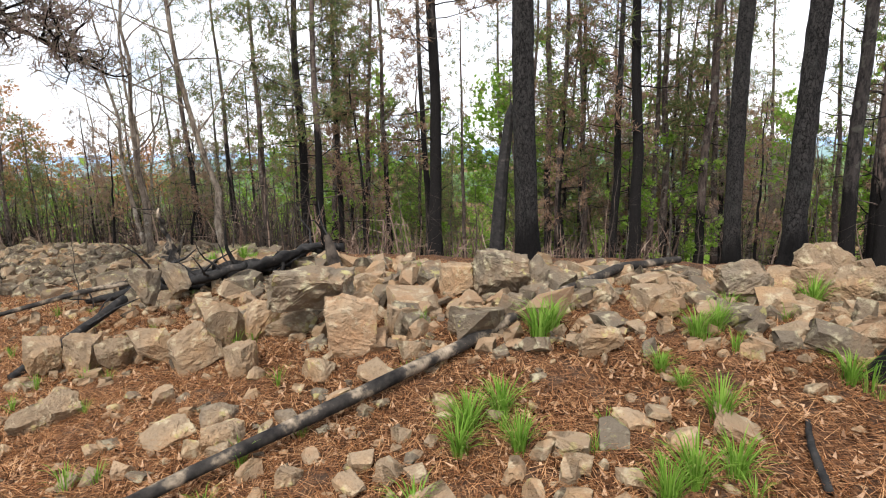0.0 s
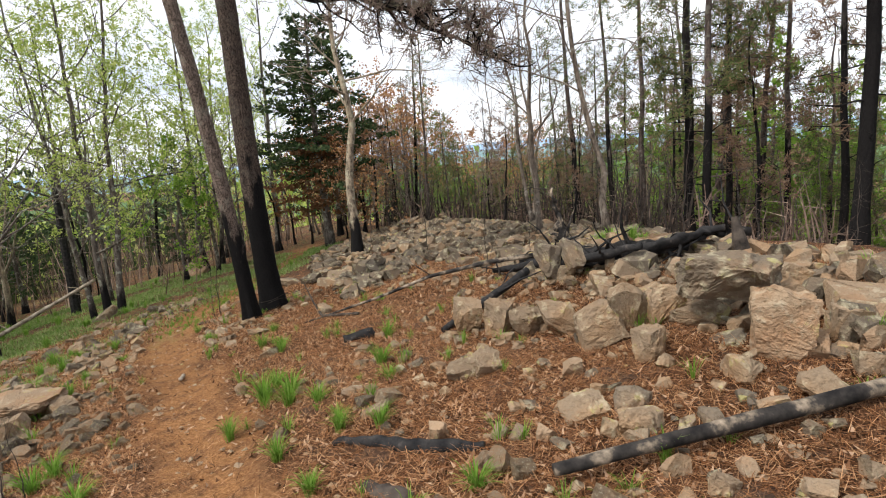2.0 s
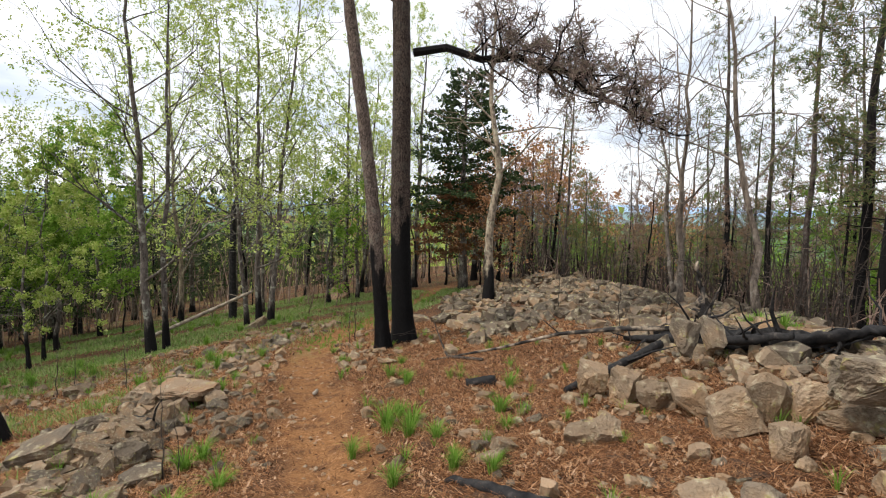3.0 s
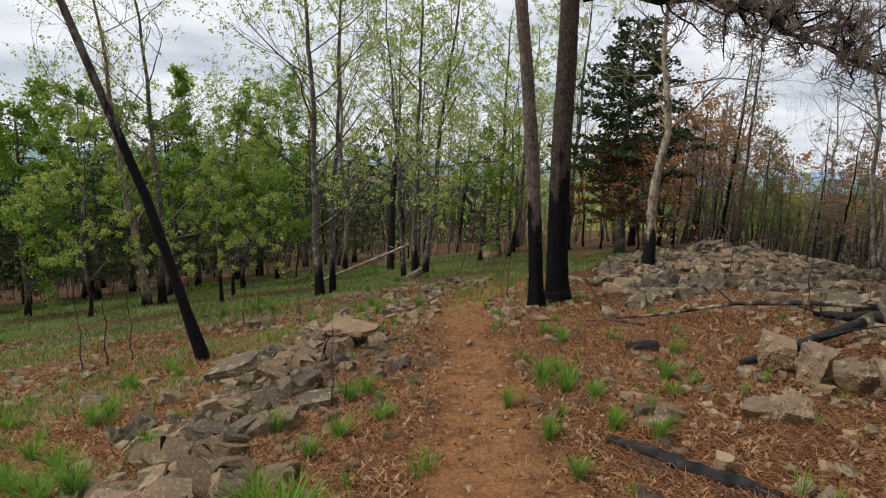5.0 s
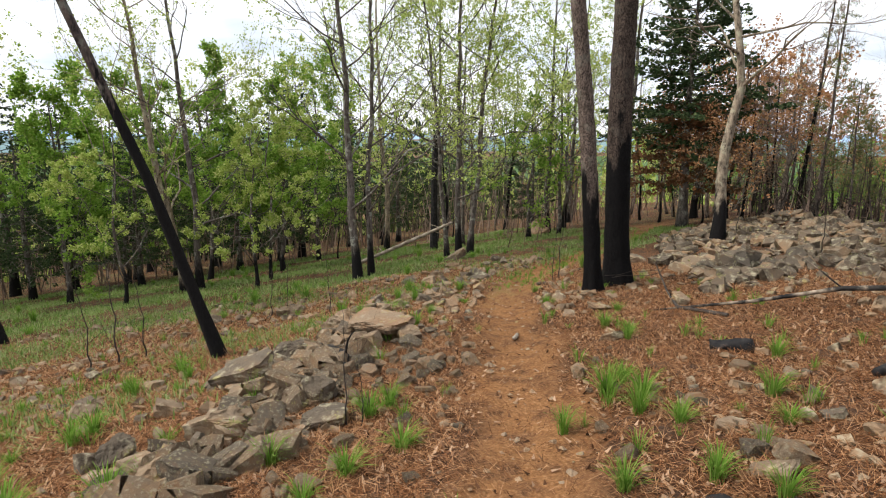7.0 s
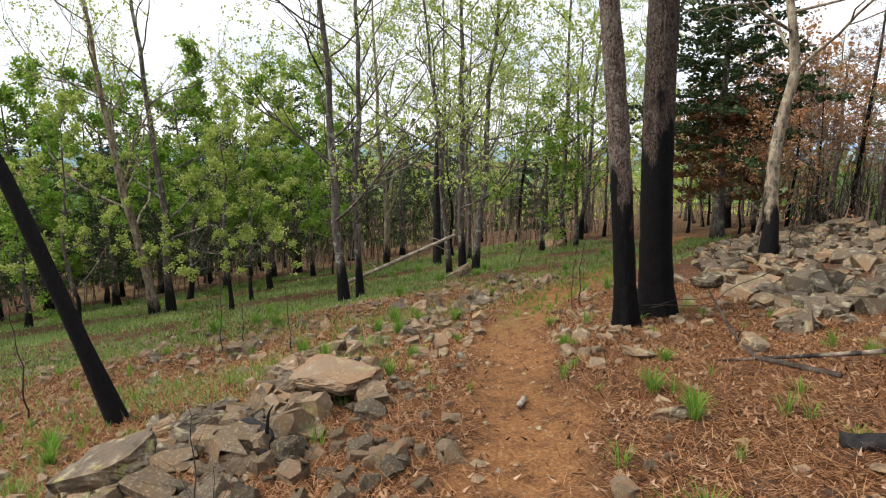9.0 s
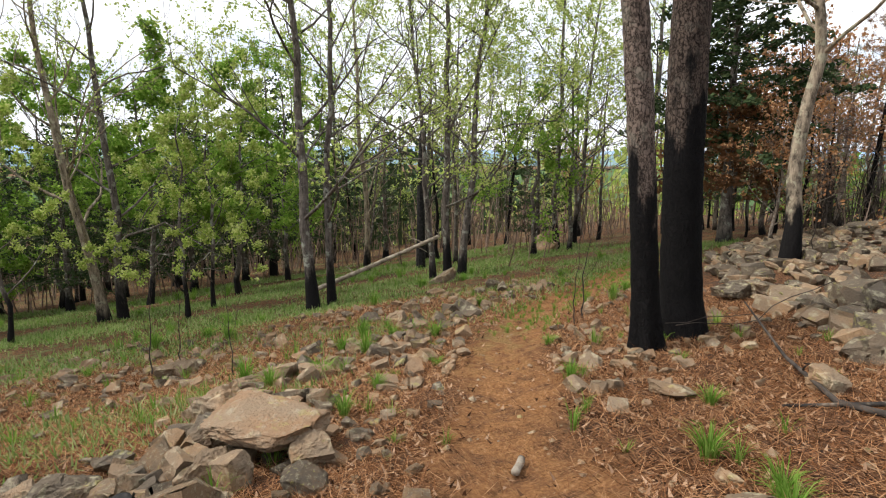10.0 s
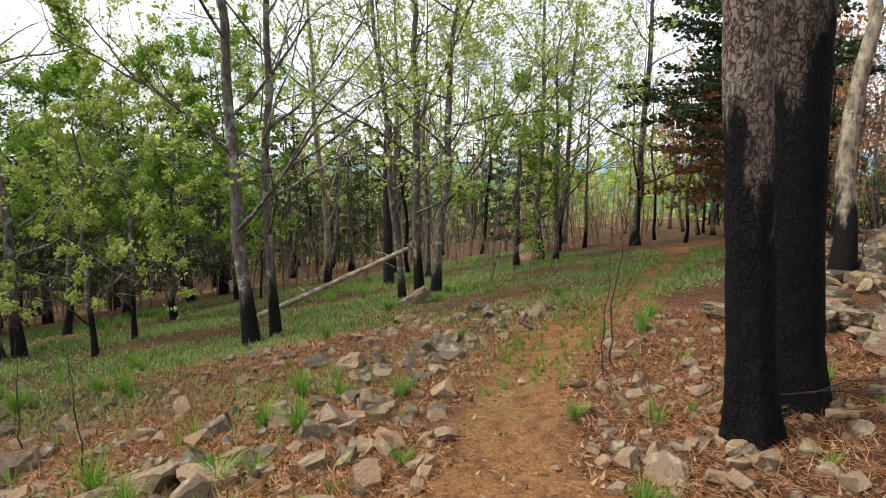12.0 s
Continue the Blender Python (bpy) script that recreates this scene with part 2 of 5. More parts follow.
M_WEED = leaf_material("low_green_weeds", (0.11, 0.19, 0.045), (0.22, 0.32, 0.09), (0.38, 0.4, 0.2), 0.45)
M_STRAW = leaf_material("fallen_pine_needles", (0.045, 0.019, 0.008), (0.26, 0.112, 0.047), (0.56, 0.33, 0.175), 0.15)
M_CHIPS = leaf_material("dry_leaf_chips", (0.022, 0.012, 0.007), (0.18, 0.09, 0.048), (0.55, 0.37, 0.24), 0.1)
M_ROCK = rock_material("tan_sandstone", (0.29, 0.215, 0.145), (0.36, 0.23, 0.13), (0.5, 0.45, 0.31), 0.7)
M_ROCK_GREY = rock_material("grey_lichened_sandstone", (0.185, 0.15, 0.112), (0.25, 0.18, 0.118), (0.44, 0.4, 0.27), 0.85)
M_ROCK_ORANGE = rock_material("orange_fresh_sandstone", (0.4, 0.29, 0.19), (0.42, 0.24, 0.13), (0.45, 0.42, 0.31), 0.5)
M_CHAR = simple("charred_wood", [(0.3, (0.008, 0.008, 0.009)), (0.6, (0.03, 0.028, 0.027)), (0.78, (0.1, 0.085, 0.075))], 14, 0.75, 0.02, (1, 1, 1))
M_DEADWOOD = simple("weathered_dead_wood", [(0.3, (0.12, 0.095, 0.07)), (0.55, (0.3, 0.25, 0.19)), (0.75, (0.46, 0.41, 0.33))], 9, 0.85, 0.01)
M_SCORCHLOG = simple("half_burnt_log", [(0.34, (0.01, 0.009, 0.009)), (0.49, (0.04, 0.035, 0.031)), (0.56, (0.17, 0.135, 0.1)), (0.68, (0.4, 0.32, 0.24))], 5.5, 0.8, 0.012)
M_BRUSH = simple("brown_dead_brush", [(0.3, (0.09, 0.06, 0.045)), (0.55, (0.19, 0.13, 0.1)), (0.75, (0.3, 0.22, 0.17))], 3, 0.9, 0.004, None, 0.6)
M_TWIG = simple("burnt_twigs", [(0.3, (0.02, 0.017, 0.015)), (0.7, (0.1, 0.08, 0.065))], 8, 0.9, 0.004)


# ---- mesh helpers ----
def part(name, data, material, parent, label="", flat=True):
    """Link (vertices, faces) as one mesh under a thing."""
    me = data if isinstance(data, bpy.types.Mesh) else bpy.data.meshes.new(name)
    if me is not data:
        me.from_pydata(data[0], [], data[1])
        me.polygons.foreach_set("use_smooth", [not flat] * len(me.polygons))
        me.materials.append(material)
    ob = new(name, me)
    ob.parent = parent
    return tagged(ob, label) if label else ob


def base(name, x, y, z, label, category, group="", turn=0.0):
    e = new(name)
    e.matrix_basis = pose(x, y, z, 0, 0, turn)
    e.empty_display_size = 0.2
    return tagged(e, label, category, group)


def tube(out, pts, radii, sides=6, cap=True):
    """Add a tube along pts to out = (vertices, faces)."""
    V, F = out
    first = len(V)
    side = Vector((1, 0, 0))
    for i, p in enumerate(pts):
        p = Vector(p)
        d = Vector(pts[min(i + 1, len(pts) - 1)]) - Vector(pts[max(i - 1, 0)])
        d = d.normalized() if d.length > 1e-6 else Vector((0, 0, 1))
        u = side - d * side.dot(d)
        if u.length < 1e-3:
            u = Vector((0, 1, 0)) - d * d.y
        u.normalize()
        w = d.cross(u)
        side = u
        for k in range(sides):
            a = 2 * math.pi * k / sides
            V.append(tuple(p + (u * math.cos(a) + w * math.sin(a)) * radii[i]))
    for i in range(len(pts) - 1):
        for k in range(sides):
            a, b2 = first + i * sides + k, first + i * sides + (k + 1) % sides
            F.append((a, b2, b2 + sides, a + sides))
    if cap:
        F.append(tuple(first + (len(pts) - 1) * sides + k for k in range(sides)))
        F.append(tuple(first + k for k in reversed(range(sides))))


def wander(rng, start, way, length, bits, curl, rise=0.0):
    """A crooked line from start."""
    p, d, pts = Vector(start), Vector(way).normalized(), [Vector(start)]
    for _ in range(bits):
        d = (d + Vector((rng.gauss(0, curl), rng.gauss(0, curl), rng.gauss(0, curl) + rise))).normalized()
        p = p + d * (length / bits)
        pts.append(p.copy())
    return pts


def taper(a, b2, count):
    return [a + (b2 - a) * i / (count - 1) for i in range(count)]


def blade(out, p, d, length, width, rng, droop=0.0):
    V, F = out
    w = d.cross(Vector((rng.gauss(0, 1), rng.gauss(0, 1), rng.gauss(0, 1)))).normalized() * width
    i = len(V)
    V += [tuple(p - w), tuple(p + w), tuple(p + d * length + Vector((0, 0, -droop)))]
    F.append((i, i + 1, i + 2))


def leaf(out, p, d, size, rng):
    """A pointed leaf of two folded halves."""
    V, F = out
    w = d.cross(Vector((rng.gauss(0, 1), rng.gauss(0, 1), rng.gauss(0, 1.0)))).normalized() * size * 0.36
    lift = Vector((rng.gauss(0, 0.1), rng.gauss(0, 0.1), rng.gauss(0, 0.1))) * size
    i = len(V)
    V += [tuple(p), tuple(p + d * size * 0.55 + w + lift), tuple(p + d * size), tuple(p + d * size * 0.55 - w + lift)]
    F += [(i, i + 1, i + 2), (i, i + 2, i + 3)]


def unit(rng, up=0.0):
    return Vector((rng.gauss(0, 1), rng.gauss(0, 1), rng.gauss(0, 1) + up)).normalized()


def trunk_line(rng, height, lean, bits, crook):
    pts, x, y = [], 0.0, 0.0
    for i in range(bits + 1):
        f = i / bits
        pts.append(Vector((lean[0] * height * f + x, lean[1] * height * f + y, height * f)))
        x, y = x + rng.gauss(0, crook), y + rng.gauss(0, crook)
    return pts


def along(pts, f):
    k = f * (len(pts) - 1)
    i = min(int(k), len(pts) - 2)
    return pts[i].lerp(pts[i + 1], k - i)


def trunk_mesh(rng, pts, r0, r1, sides, flare=1.35):
    out, radii = ([], []), []
    for i, p in enumerate(pts):
        f = i / (len(pts) - 1)
        radii.append((r0 + (r1 - r0) * f) * (1 + (flare - 1) * math.exp(-p.z / max(0.05, 1.6 * r0))))
    pts = [pts[0] - Vector((0, 0, 0.25))] + list(pts)
    tube(out, pts, [radii[0] * 1.1] + radii, sides)
    return out


def pine_meshes(seed, height, r0, crown_from, spread, tufts, lean=(0, 0), stubs=6, twigs=True):
    """Trunk, branches and needles of a pine, at the origin."""
    rng = random.Random(seed)
    pts = trunk_line(rng, height, lean, 14, 0.03)
    trunk = trunk_mesh(rng, pts, r0, r0 * 0.22, 10)
    limbs, tufted = [], []
    count = int(14 + height * 1.6)
    for k in range(count):
        f = crown_from + (0.98 - crown_from) * (k / count)
        p, a = along(pts, f), rng.uniform(0, 2 * math.pi)
        length = spread * (0.35 + 0.65 * math.sin(math.pi * min(1, (f - crown_from) / (1 - crown_from) * 0.8 + 0.25))) * rng.uniform(0.55, 1.1)
        line = wander(rng, p, (math.cos(a), math.sin(a), rng.uniform(-0.1, 0.45)), length, 5, 0.16, 0.05)
        bough, needles = ([], []), ([], [])
        limbs.append(bough)
        tufted.append(needles)
        tube(bough, line, taper(r0 * 0.16 * (1.15 - f), 0.006, 6), 4, False)
        for _ in range(max(2, int(tufts * length))):
            q = along(line, rng.uniform(0.35, 1.0))
            twig = wander(rng, q, unit(rng, 0.3), rng.uniform(0.15, 0.45), 2, 0.2, 0.08)
            if twigs:
                tube(bough, twig, [0.008, 0.006, 0.004], 3, False)
            for _ in range(16 if twigs else 11):
                blade(needles, twig[-1] + unit(rng) * 0.07, unit(rng, 0.25), rng.uniform(0.13, 0.24), 0.011 if twigs else 0.015, rng)
    for k in range(stubs):
        p, a = along(pts, rng.uniform(0.12, crown_from)), rng.uniform(0, 2 * math.pi)
        line = wander(rng, p, (math.cos(a), math.sin(a), rng.uniform(-0.2, 0.3)), rng.uniform(0.3, 1.3), 4, 0.2)
        bough = ([], [])
        limbs.append(bough)
        tube(bough, line, taper(0.018, 0.004, 5), 4, False)
    return trunk, limbs, tufted


def fork(rng, limbs, tips, p, d, length, r, depth, curl, spread, rise=0.05, kids=3):
    line = wander(rng, p, d, length, 4, curl, rise)
    end = r * 0.55
    tube(limbs, line, taper(r, end, 5), 6 if depth > 2 else 4 if depth > 1 else 3, False)
    if depth <= 1:
        tips.append(line)
    if depth == 0:
        return
    for k in range(kids):
        f = 1.0 if k == 0 else rng.uniform(0.35, 0.95)
        way = (line[-1] - line[-2]).normalized()
        fork(rng, limbs, tips, along(line, f), way + unit(rng) * spread, length * rng.uniform(0.55, 0.8), end * rng.uniform(0.6, 0.95), depth - 1, curl, spread, rise, kids)


def broadleaf_meshes(seed, height, r0, leaves, size, lean=(0, 0), crown_from=0.3, depth=3, spread=0.75, limb=0.3, crook=0.05):
    """Trunk, branches and leaves of a slim broadleaf tree; with leaves=0 it is bare."""
    rng = random.Random(seed)
    pts = trunk_line(rng, height, lean, 12, crook)
    trunk = trunk_mesh(rng, pts, r0, r0 * 0.2, 9)
    limbs, tips, crown = [], [], ([], [])
    count = int(7 + height * 0.9)
    for k in range(count):
        f = crown_from + (1 - crown_from) * k / (count - 1)
        a = k * 2.4 + rng.uniform(-0.5, 0.5)
        d = Vector((math.cos(a), math.sin(a), rng.uniform(0.25, 1.0)))
        bough = ([], [])
        limbs.append(bough)
        fork(rng, bough, tips, along(pts, min(f, 0.995)), d, height * limb * (1.15 - 0.7 * f) * rng.uniform(0.6, 1.0), r0 * 0.34 * (1.1 - 0.75 * f), depth, 0.14, spread, 0.06)
    if leaves:
        chosen = [line for line in tips if rng.random() < 0.78]
        clumps = [(along(line, rng.uniform(0.6, 1.0)), (line[-1] - line[0]).normalized()) for line in chosen for _ in range(2)]
        each = max(3, round(leaves / max(1, len(clumps))))
        for q, way in clumps:
            for _ in range(each):
                leaf(crown, q + unit(rng) * size * rng.uniform(0.1, 1.9), (unit(rng) + way * 0.7).normalized(), size * rng.uniform(0.6, 1.2), rng)
    return trunk, limbs, crown


def joined(meshes):
    V, F = [], []
    for v, f in meshes:
        i = len(V)
        V += v
        F += [tuple(k + i for k in q) for q in f]
    return V, F


def tree(name, x, y, meshes, barks, foliage, label, category="tree", group="", turn=0.0, crown_name="crown", split=True):
    """A tree with its trunk, each limb (split) or all its fine branchwork, and its crown."""
    t = base(name, x, y, gz(x, y), label, category, group, turn)
    part("trunk", meshes[0], barks, t, flat=False)
    by_limb = isinstance(meshes[2], list)
    if split:
        for k, bough in enumerate(meshes[1]):
            ob = part("limb", bough, barks, t, flat=False)
            if by_limb and k < len(meshes[2]):
                part("needles", meshes[2][k], foliage, ob)
    else:
        tagged(part("branchwork", joined(meshes[1]), barks, t, flat=False), kind="stuff")
    if by_limb and not split:
        part(crown_name, joined(meshes[2]), foliage, t)
    elif not by_limb and meshes[2][0]:
        part(crown_name, meshes[2], foliage, t)
    return t


# ---- the ground, one sheet to the horizon ----
def spread_axis(lo, hi, fine, far):
    inner = np.arange(lo, hi + 1e-6, fine)
    steps, a = [], fine
    total = 0.0
    while total < far:
        a *= 1.16
        total += a
        steps.append(total)
    steps = np.array(steps)
    return np.concatenate([lo - steps[::-1], inner, inner[-1] + steps])


gx, gy = spread_axis(-13.5, 4.5, 0.075, 2600), spread_axis(-3.0, 8.5, 0.075, 2600)
X, Y = np.meshgrid(gx, gy)
Z = ground(X, Y)
near = smooth(24, 10, np.hypot(X + 4, Y - 3))
rough = np.zeros_like(X)
for k, (fx, fy, ph, amp) in enumerate([(7.3, 3.1, 0.4, 0.010), (3.9, -8.2, 1.9, 0.009), (13.1, 9.7, 2.2, 0.006), (-17.0, 12.3, 0.7, 0.005), (24.0, -19.0, 4.0, 0.003)]):
    rough += amp * np.sin(fx * X + fy * Y + ph + 1.7 * np.sin(0.9 * X - 0.6 * Y + k))
Z = Z + rough * near
me = bpy.data.meshes.new("ground")
ny, nx = X.shape
idx = np.arange(nx * ny).reshape(ny, nx)
quads = np.stack([idx[:-1, :-1], idx[:-1, 1:], idx[1:, 1:], idx[1:, :-1]], -1).reshape(-1, 4)
me.from_pydata(np.stack([X, Y, Z], -1).reshape(-1, 3).tolist(), [], quads.tolist())
me.polygons.foreach_set("use_smooth", [True] * len(me.polygons))
trodden = me.attributes.new("trodden", "FLOAT", "POINT")
trodden.data.foreach_set("value", smooth(0.62, 0.25, trail_distance(X, Y) + 0.12 * np.sin(5 * X + 3 * Y)).ravel())
grassy = me.attributes.new("grassy", "FLOAT", "POINT")
grassy.data.foreach_set("value", np.clip(smooth(-0.6, -2.6, Y + 0.47 * X + 0.6) * smooth(-5.0, -9.5, X + 0.6 * Y) + 0.6 * smooth(-11, -14, X) + 0.45 * smooth(-8, -10.5, X) * smooth(0.9, 0.2, trail_distance(X, Y)) + smooth(60, 100, np.hypot(X, Y)), 0, 1).ravel())
me.materials.append(M_GROUND)
tagged(new("ground", me), "orange-brown forest floor of pine needles, soil and weeds", "ground", kind="structure")


# ---- rocks ----
def rock_mesh(seed, sx, sy, sz, corners=15, level=1, roughness=0.09):
    """An angular stone: the hull of random corners in a squashed box, its faces slightly uneven."""
    r = random.Random(seed)
    bm = bmesh.new()
    for k in range(8):
        bm.verts.new((r.uniform(0.5, 1) * (1 if k & 1 else -1), r.uniform(0.5, 1) * (1 if k & 2 else -1), r.uniform(0.5, 1) * (1 if k & 4 else -1)))
    bmesh.ops.convex_hull(bm, input=bm.verts)
    for _ in range(max(4, corners // 2)):
        way = Vector((r.gauss(0, 1), r.gauss(0, 1), r.gauss(0, 0.8))).normalized()
        bmesh.ops.bisect_plane(bm, geom=bm.verts[:] + bm.edges[:] + bm.faces[:], plane_co=way * r.uniform(0.55, 0.95), plane_no=way, clear_outer=True)
    bmesh.ops.remove_doubles(bm, verts=bm.verts, dist=0.03)
    hull = bmesh.ops.convex_hull(bm, input=bm.verts)
    bmesh.ops.delete(bm, geom=[v for v in hull["geom_interior"] if isinstance(v, bmesh.types.BMVert)], context="VERTS")
    bmesh.ops.delete(bm, geom=[v for v in bm.verts if not v.link_faces], context="VERTS")
    for _ in range(level):
        bmesh.ops.subdivide_edges(bm, edges=bm.edges, cuts=1, use_grid_fill=True)
    bmesh.ops.triangulate(bm, faces=bm.faces)
    lo = [min(v.co[k] for v in bm.verts) for k in range(3)]
    hi = [max(v.co[k] for v in bm.verts) for k in range(3)]
    off = Vector((seed * 1.37, seed * 0.71, seed * 2.11))
    for v in bm.verts:
        c = Vector([2 * (v.co[k] - lo[k]) / (hi[k] - lo[k]) - 1 for k in range(3)])
        c += c.normalized() * roughness * (1.6 * noise.noise(c * 1.6 + off) + noise.noise(c * 4.5 + off) + (0.9 * noise.noise(c * 11 + off) if level > 1 else 0))
        v.co = Vector((c.x * sx, c.y * sy, c.z * sz))
    bmesh.ops.recalc_face_normals(bm, faces=bm.faces)
    me = bpy.data.meshes.new("rock")
    bm.to_mesh(me)
    bm.free()
    return me


def rock(x, y, z, w, d, h, turn, material, label, seed):
    """A block w wide, d deep and h high with its middle at x, y, z."""
    k = 0.86 if w > 0.3 else 0.95
    me = rock_mesh(seed, k * w / 2, k * d / 2, k * h / 2, 17, 3 if w > 0.28 else 2)
    me.materials.append(material)
    ob = new("rock", me)
    r = random.Random(seed)
    ob.matrix_basis = pose(x, y, z - 0.05 * h, r.gauss(0, 17), r.gauss(0, 17), turn + r.gauss(0, 25))
    return tagged(ob, label, "rock", "rocks of the crest and ledge")



rock(-1.12, 4.52, 0.55, 0.8, 0.6, 0.4, 8, M_ROCK_GREY, "grey lichened sandstone block in the tumbled stone row", 519)
rock(-1.33, 4.76, 0.18, 0.52, 0.36, 0.27, 18, M_ROCK, "tan angular sandstone block in the tumbled stone row", 302)
rock(-0.72, 4.14, 0.34, 0.44, 0.3, 0.6, 0, M_ROCK_ORANGE, "orange-tan sandstone slab in the tumbled stone row", 624)
rock(-0.39, 4.42, 0.28, 0.26, 0.16, 0.31, 13, M_ROCK, "tan angular sandstone block in the tumbled stone row", 304)
rock(0.12, 4.17, 0.33, 0.31, 0.21, 0.35, -7, M_ROCK_GREY, "grey lichened sandstone block in the tumbled stone row", 305)
rock(0.45, 4.93, 0.56, 0.56, 0.49, 0.47, -5, M_ROCK_GREY, "grey lichened sandstone block in the tumbled stone row", 697)
rock(0.08, 5.06, 0.48, 0.39, 0.31, 0.35, -1, M_ROCK, "tan angular sandstone block in the tumbled stone row", 307)
rock(0.74, 4.87, 0.51, 0.36, 0.27, 0.32, -16, M_ROCK_GREY, "grey lichened sandstone block in the tumbled stone row", 308)
rock(0.42, 4.47, 0.31, 0.15, 0.12, 0.13, 3, M_ROCK_ORANGE, "orange-tan sandstone slab in the tumbled stone row", 309)
rock(0.54, 4.52, 0.41, 0.14, 0.10, 0.13, 0, M_ROCK_GREY, "grey lichened sandstone block in the tumbled stone row", 310)
rock(0.72, 4.72, 0.40, 0.28, 0.21, 0.18, -18, M_ROCK_GREY, "grey lichened sandstone block in the tumbled stone row", 311)
rock(0.97, 3.63, 0.38, 0.3, 0.24, 0.22, -12, M_ROCK, "tan angular sandstone block in the tumbled stone row", 312)
rock(1.12, 4.35, 0.44, 0.34, 0.23, 0.28, -25, M_ROCK, "tan angular sandstone block in the tumbled stone row", 313)
rock(1.48, 4.16, 0.47, 0.27, 0.22, 0.33, -19, M_ROCK, "tan angular sandstone block in the tumbled stone row", 314)
rock(1.84, 4.42, 0.46, 0.29, 0.23, 0.20, -13, M_ROCK, "tan angular sandstone block in the tumbled stone row", 315)
rock(2.22, 4.32, 0.57, 0.45, 0.35, 0.38, -16, M_ROCK_GREY, "grey lichened sandstone block in the tumbled stone row", 316)
rock(2.57, 4.45, 0.52, 0.24, 0.17, 0.33, -22, M_ROCK, "tan angular sandstone block in the tumbled stone row", 317)
rock(2.75, 4.36, 0.54, 0.34, 0.24, 0.36, -21, M_ROCK_ORANGE, "orange-tan sandstone slab in the tumbled stone row", 318)
rock(2.91, 4.55, 0.61, 0.49, 0.40, 0.47, -41, M_ROCK, "tan angular sandstone block in the tumbled stone row", 319)
rock(3.00, 4.21, 0.55, 0.43, 0.27, 0.39, -41, M_ROCK, "tan angular sandstone block in the tumbled stone row", 320)
rock(2.21, 4.85, 0.47, 0.30, 0.26, 0.24, -25, M_ROCK, "tan angular sandstone block in the tumbled stone row", 321)
rock(-1.84, 4.69, 0.20, 0.28, 0.21, 0.44, 17, M_ROCK, "tan angular sandstone block in the tumbled stone row", 322)
rock(-2.02, 4.39, 0.12, 0.46, 0.33, 0.38, 22, M_ROCK, "tan angular sandstone block in the tumbled stone row", 323)
rock(-2.45, 4.60, 0.09, 0.27, 0.18, 0.40, 30, M_ROCK, "tan angular sandstone block in the tumbled stone row", 324)
rock(-1.51, 4.11, 0.12, 0.29, 0.22, 0.26, 30, M_ROCK, "tan angular sandstone block in the tumbled stone row", 325)
rock(-1.60, 4.79, 0.22, 0.33, 0.25, 0.40, 29, M_ROCK, "tan angular sandstone block in the tumbled stone row", 326)
rock(-1.07, 4.33, 0.09, 0.30, 0.24, 0.11, 26, M_ROCK_GREY, "grey lichened sandstone block in the tumbled stone row", 327)
rock(-0.91, 3.82, 0.13, 0.26, 0.20, 0.19, 5, M_ROCK, "tan angular sandstone block lying on the needle-covered ground", 328)
rock(-1.99, 3.82, -0.03, 0.17, 0.14, 0.14, 38, M_ROCK_ORANGE, "orange-tan sandstone slab lying on the needle-covered ground", 329)
rock(-2.75, 3.83, -0.12, 0.30, 0.25, 0.19, 37, M_ROCK, "tan angular sandstone block lying on the needle-covered ground", 330)
rock(-1.67, 3.22, -0.03, 0.29, 0.23, 0.13, 20, M_ROCK, "tan angular sandstone block lying on the needle-covered ground", 331)
rock(-1.29, 3.05, 0.04, 0.33, 0.27, 0.22, 25, M_ROCK, "tan angular sandstone block lying on the needle-covered ground", 332)
rock(-1.41, 3.35, 0.03, 0.26, 0.17, 0.18, 12, M_ROCK_GREY, "grey lichened sandstone block lying on the needle-covered ground", 333)
rock(-1.78, 2.89, -0.07, 0.15, 0.12, 0.13, 43, M_ROCK_ORANGE, "orange-tan sandstone slab lying on the needle-covered ground", 334)
rock(-0.94, 3.20, 0.07, 0.17, 0.11, 0.12, 24, M_ROCK_GREY, "grey lichened sandstone block lying on the needle-covered ground", 335)
rock(-0.44, 2.70, 0.08, 0.14, 0.10, 0.10, 1, M_ROCK, "tan angular sandstone block lying on the needle-covered ground", 336)
rock(-0.79, 2.62, 0.04, 0.15, 0.10, 0.11, 23, M_ROCK, "tan angular sandstone block lying on the needle-covered ground", 337)
rock(-0.47, 2.53, 0.06, 0.16, 0.13, 0.07, 0, M_ROCK, "tan angular sandstone block lying on the needle-covered ground", 338)
rock(-0.47, 3.62, 0.16, 0.27, 0.21, 0.15, -2, M_ROCK, "tan angular sandstone block lying on the needle-covered ground", 339)
rock(-3.01, 5.65, 0.33, 0.31, 0.24, 0.42, 24, M_ROCK_GREY, "grey lichened sandstone block in the tumbled stone row", 340)
rock(-2.98, 6.23, 0.31, 0.28, 0.23, 0.39, 37, M_ROCK_GREY, "grey lichened sandstone block in the tumbled stone row", 341)
rock(0.96, 2.83, 0.21, 0.23, 0.17, 0.09, -6, M_ROCK, "tan angular sandstone block lying on the needle-covered ground", 342)
rock(1.41, 2.66, 0.23, 0.29, 0.20, 0.09, -37, M_ROCK_ORANGE, "orange-tan sandstone slab lying on the needle-covered ground", 343)
rock(1.86, 3.45, 0.37, 0.19, 0.14, 0.10, -39, M_ROCK, "tan angular sandstone block lying on the needle-covered ground", 344)
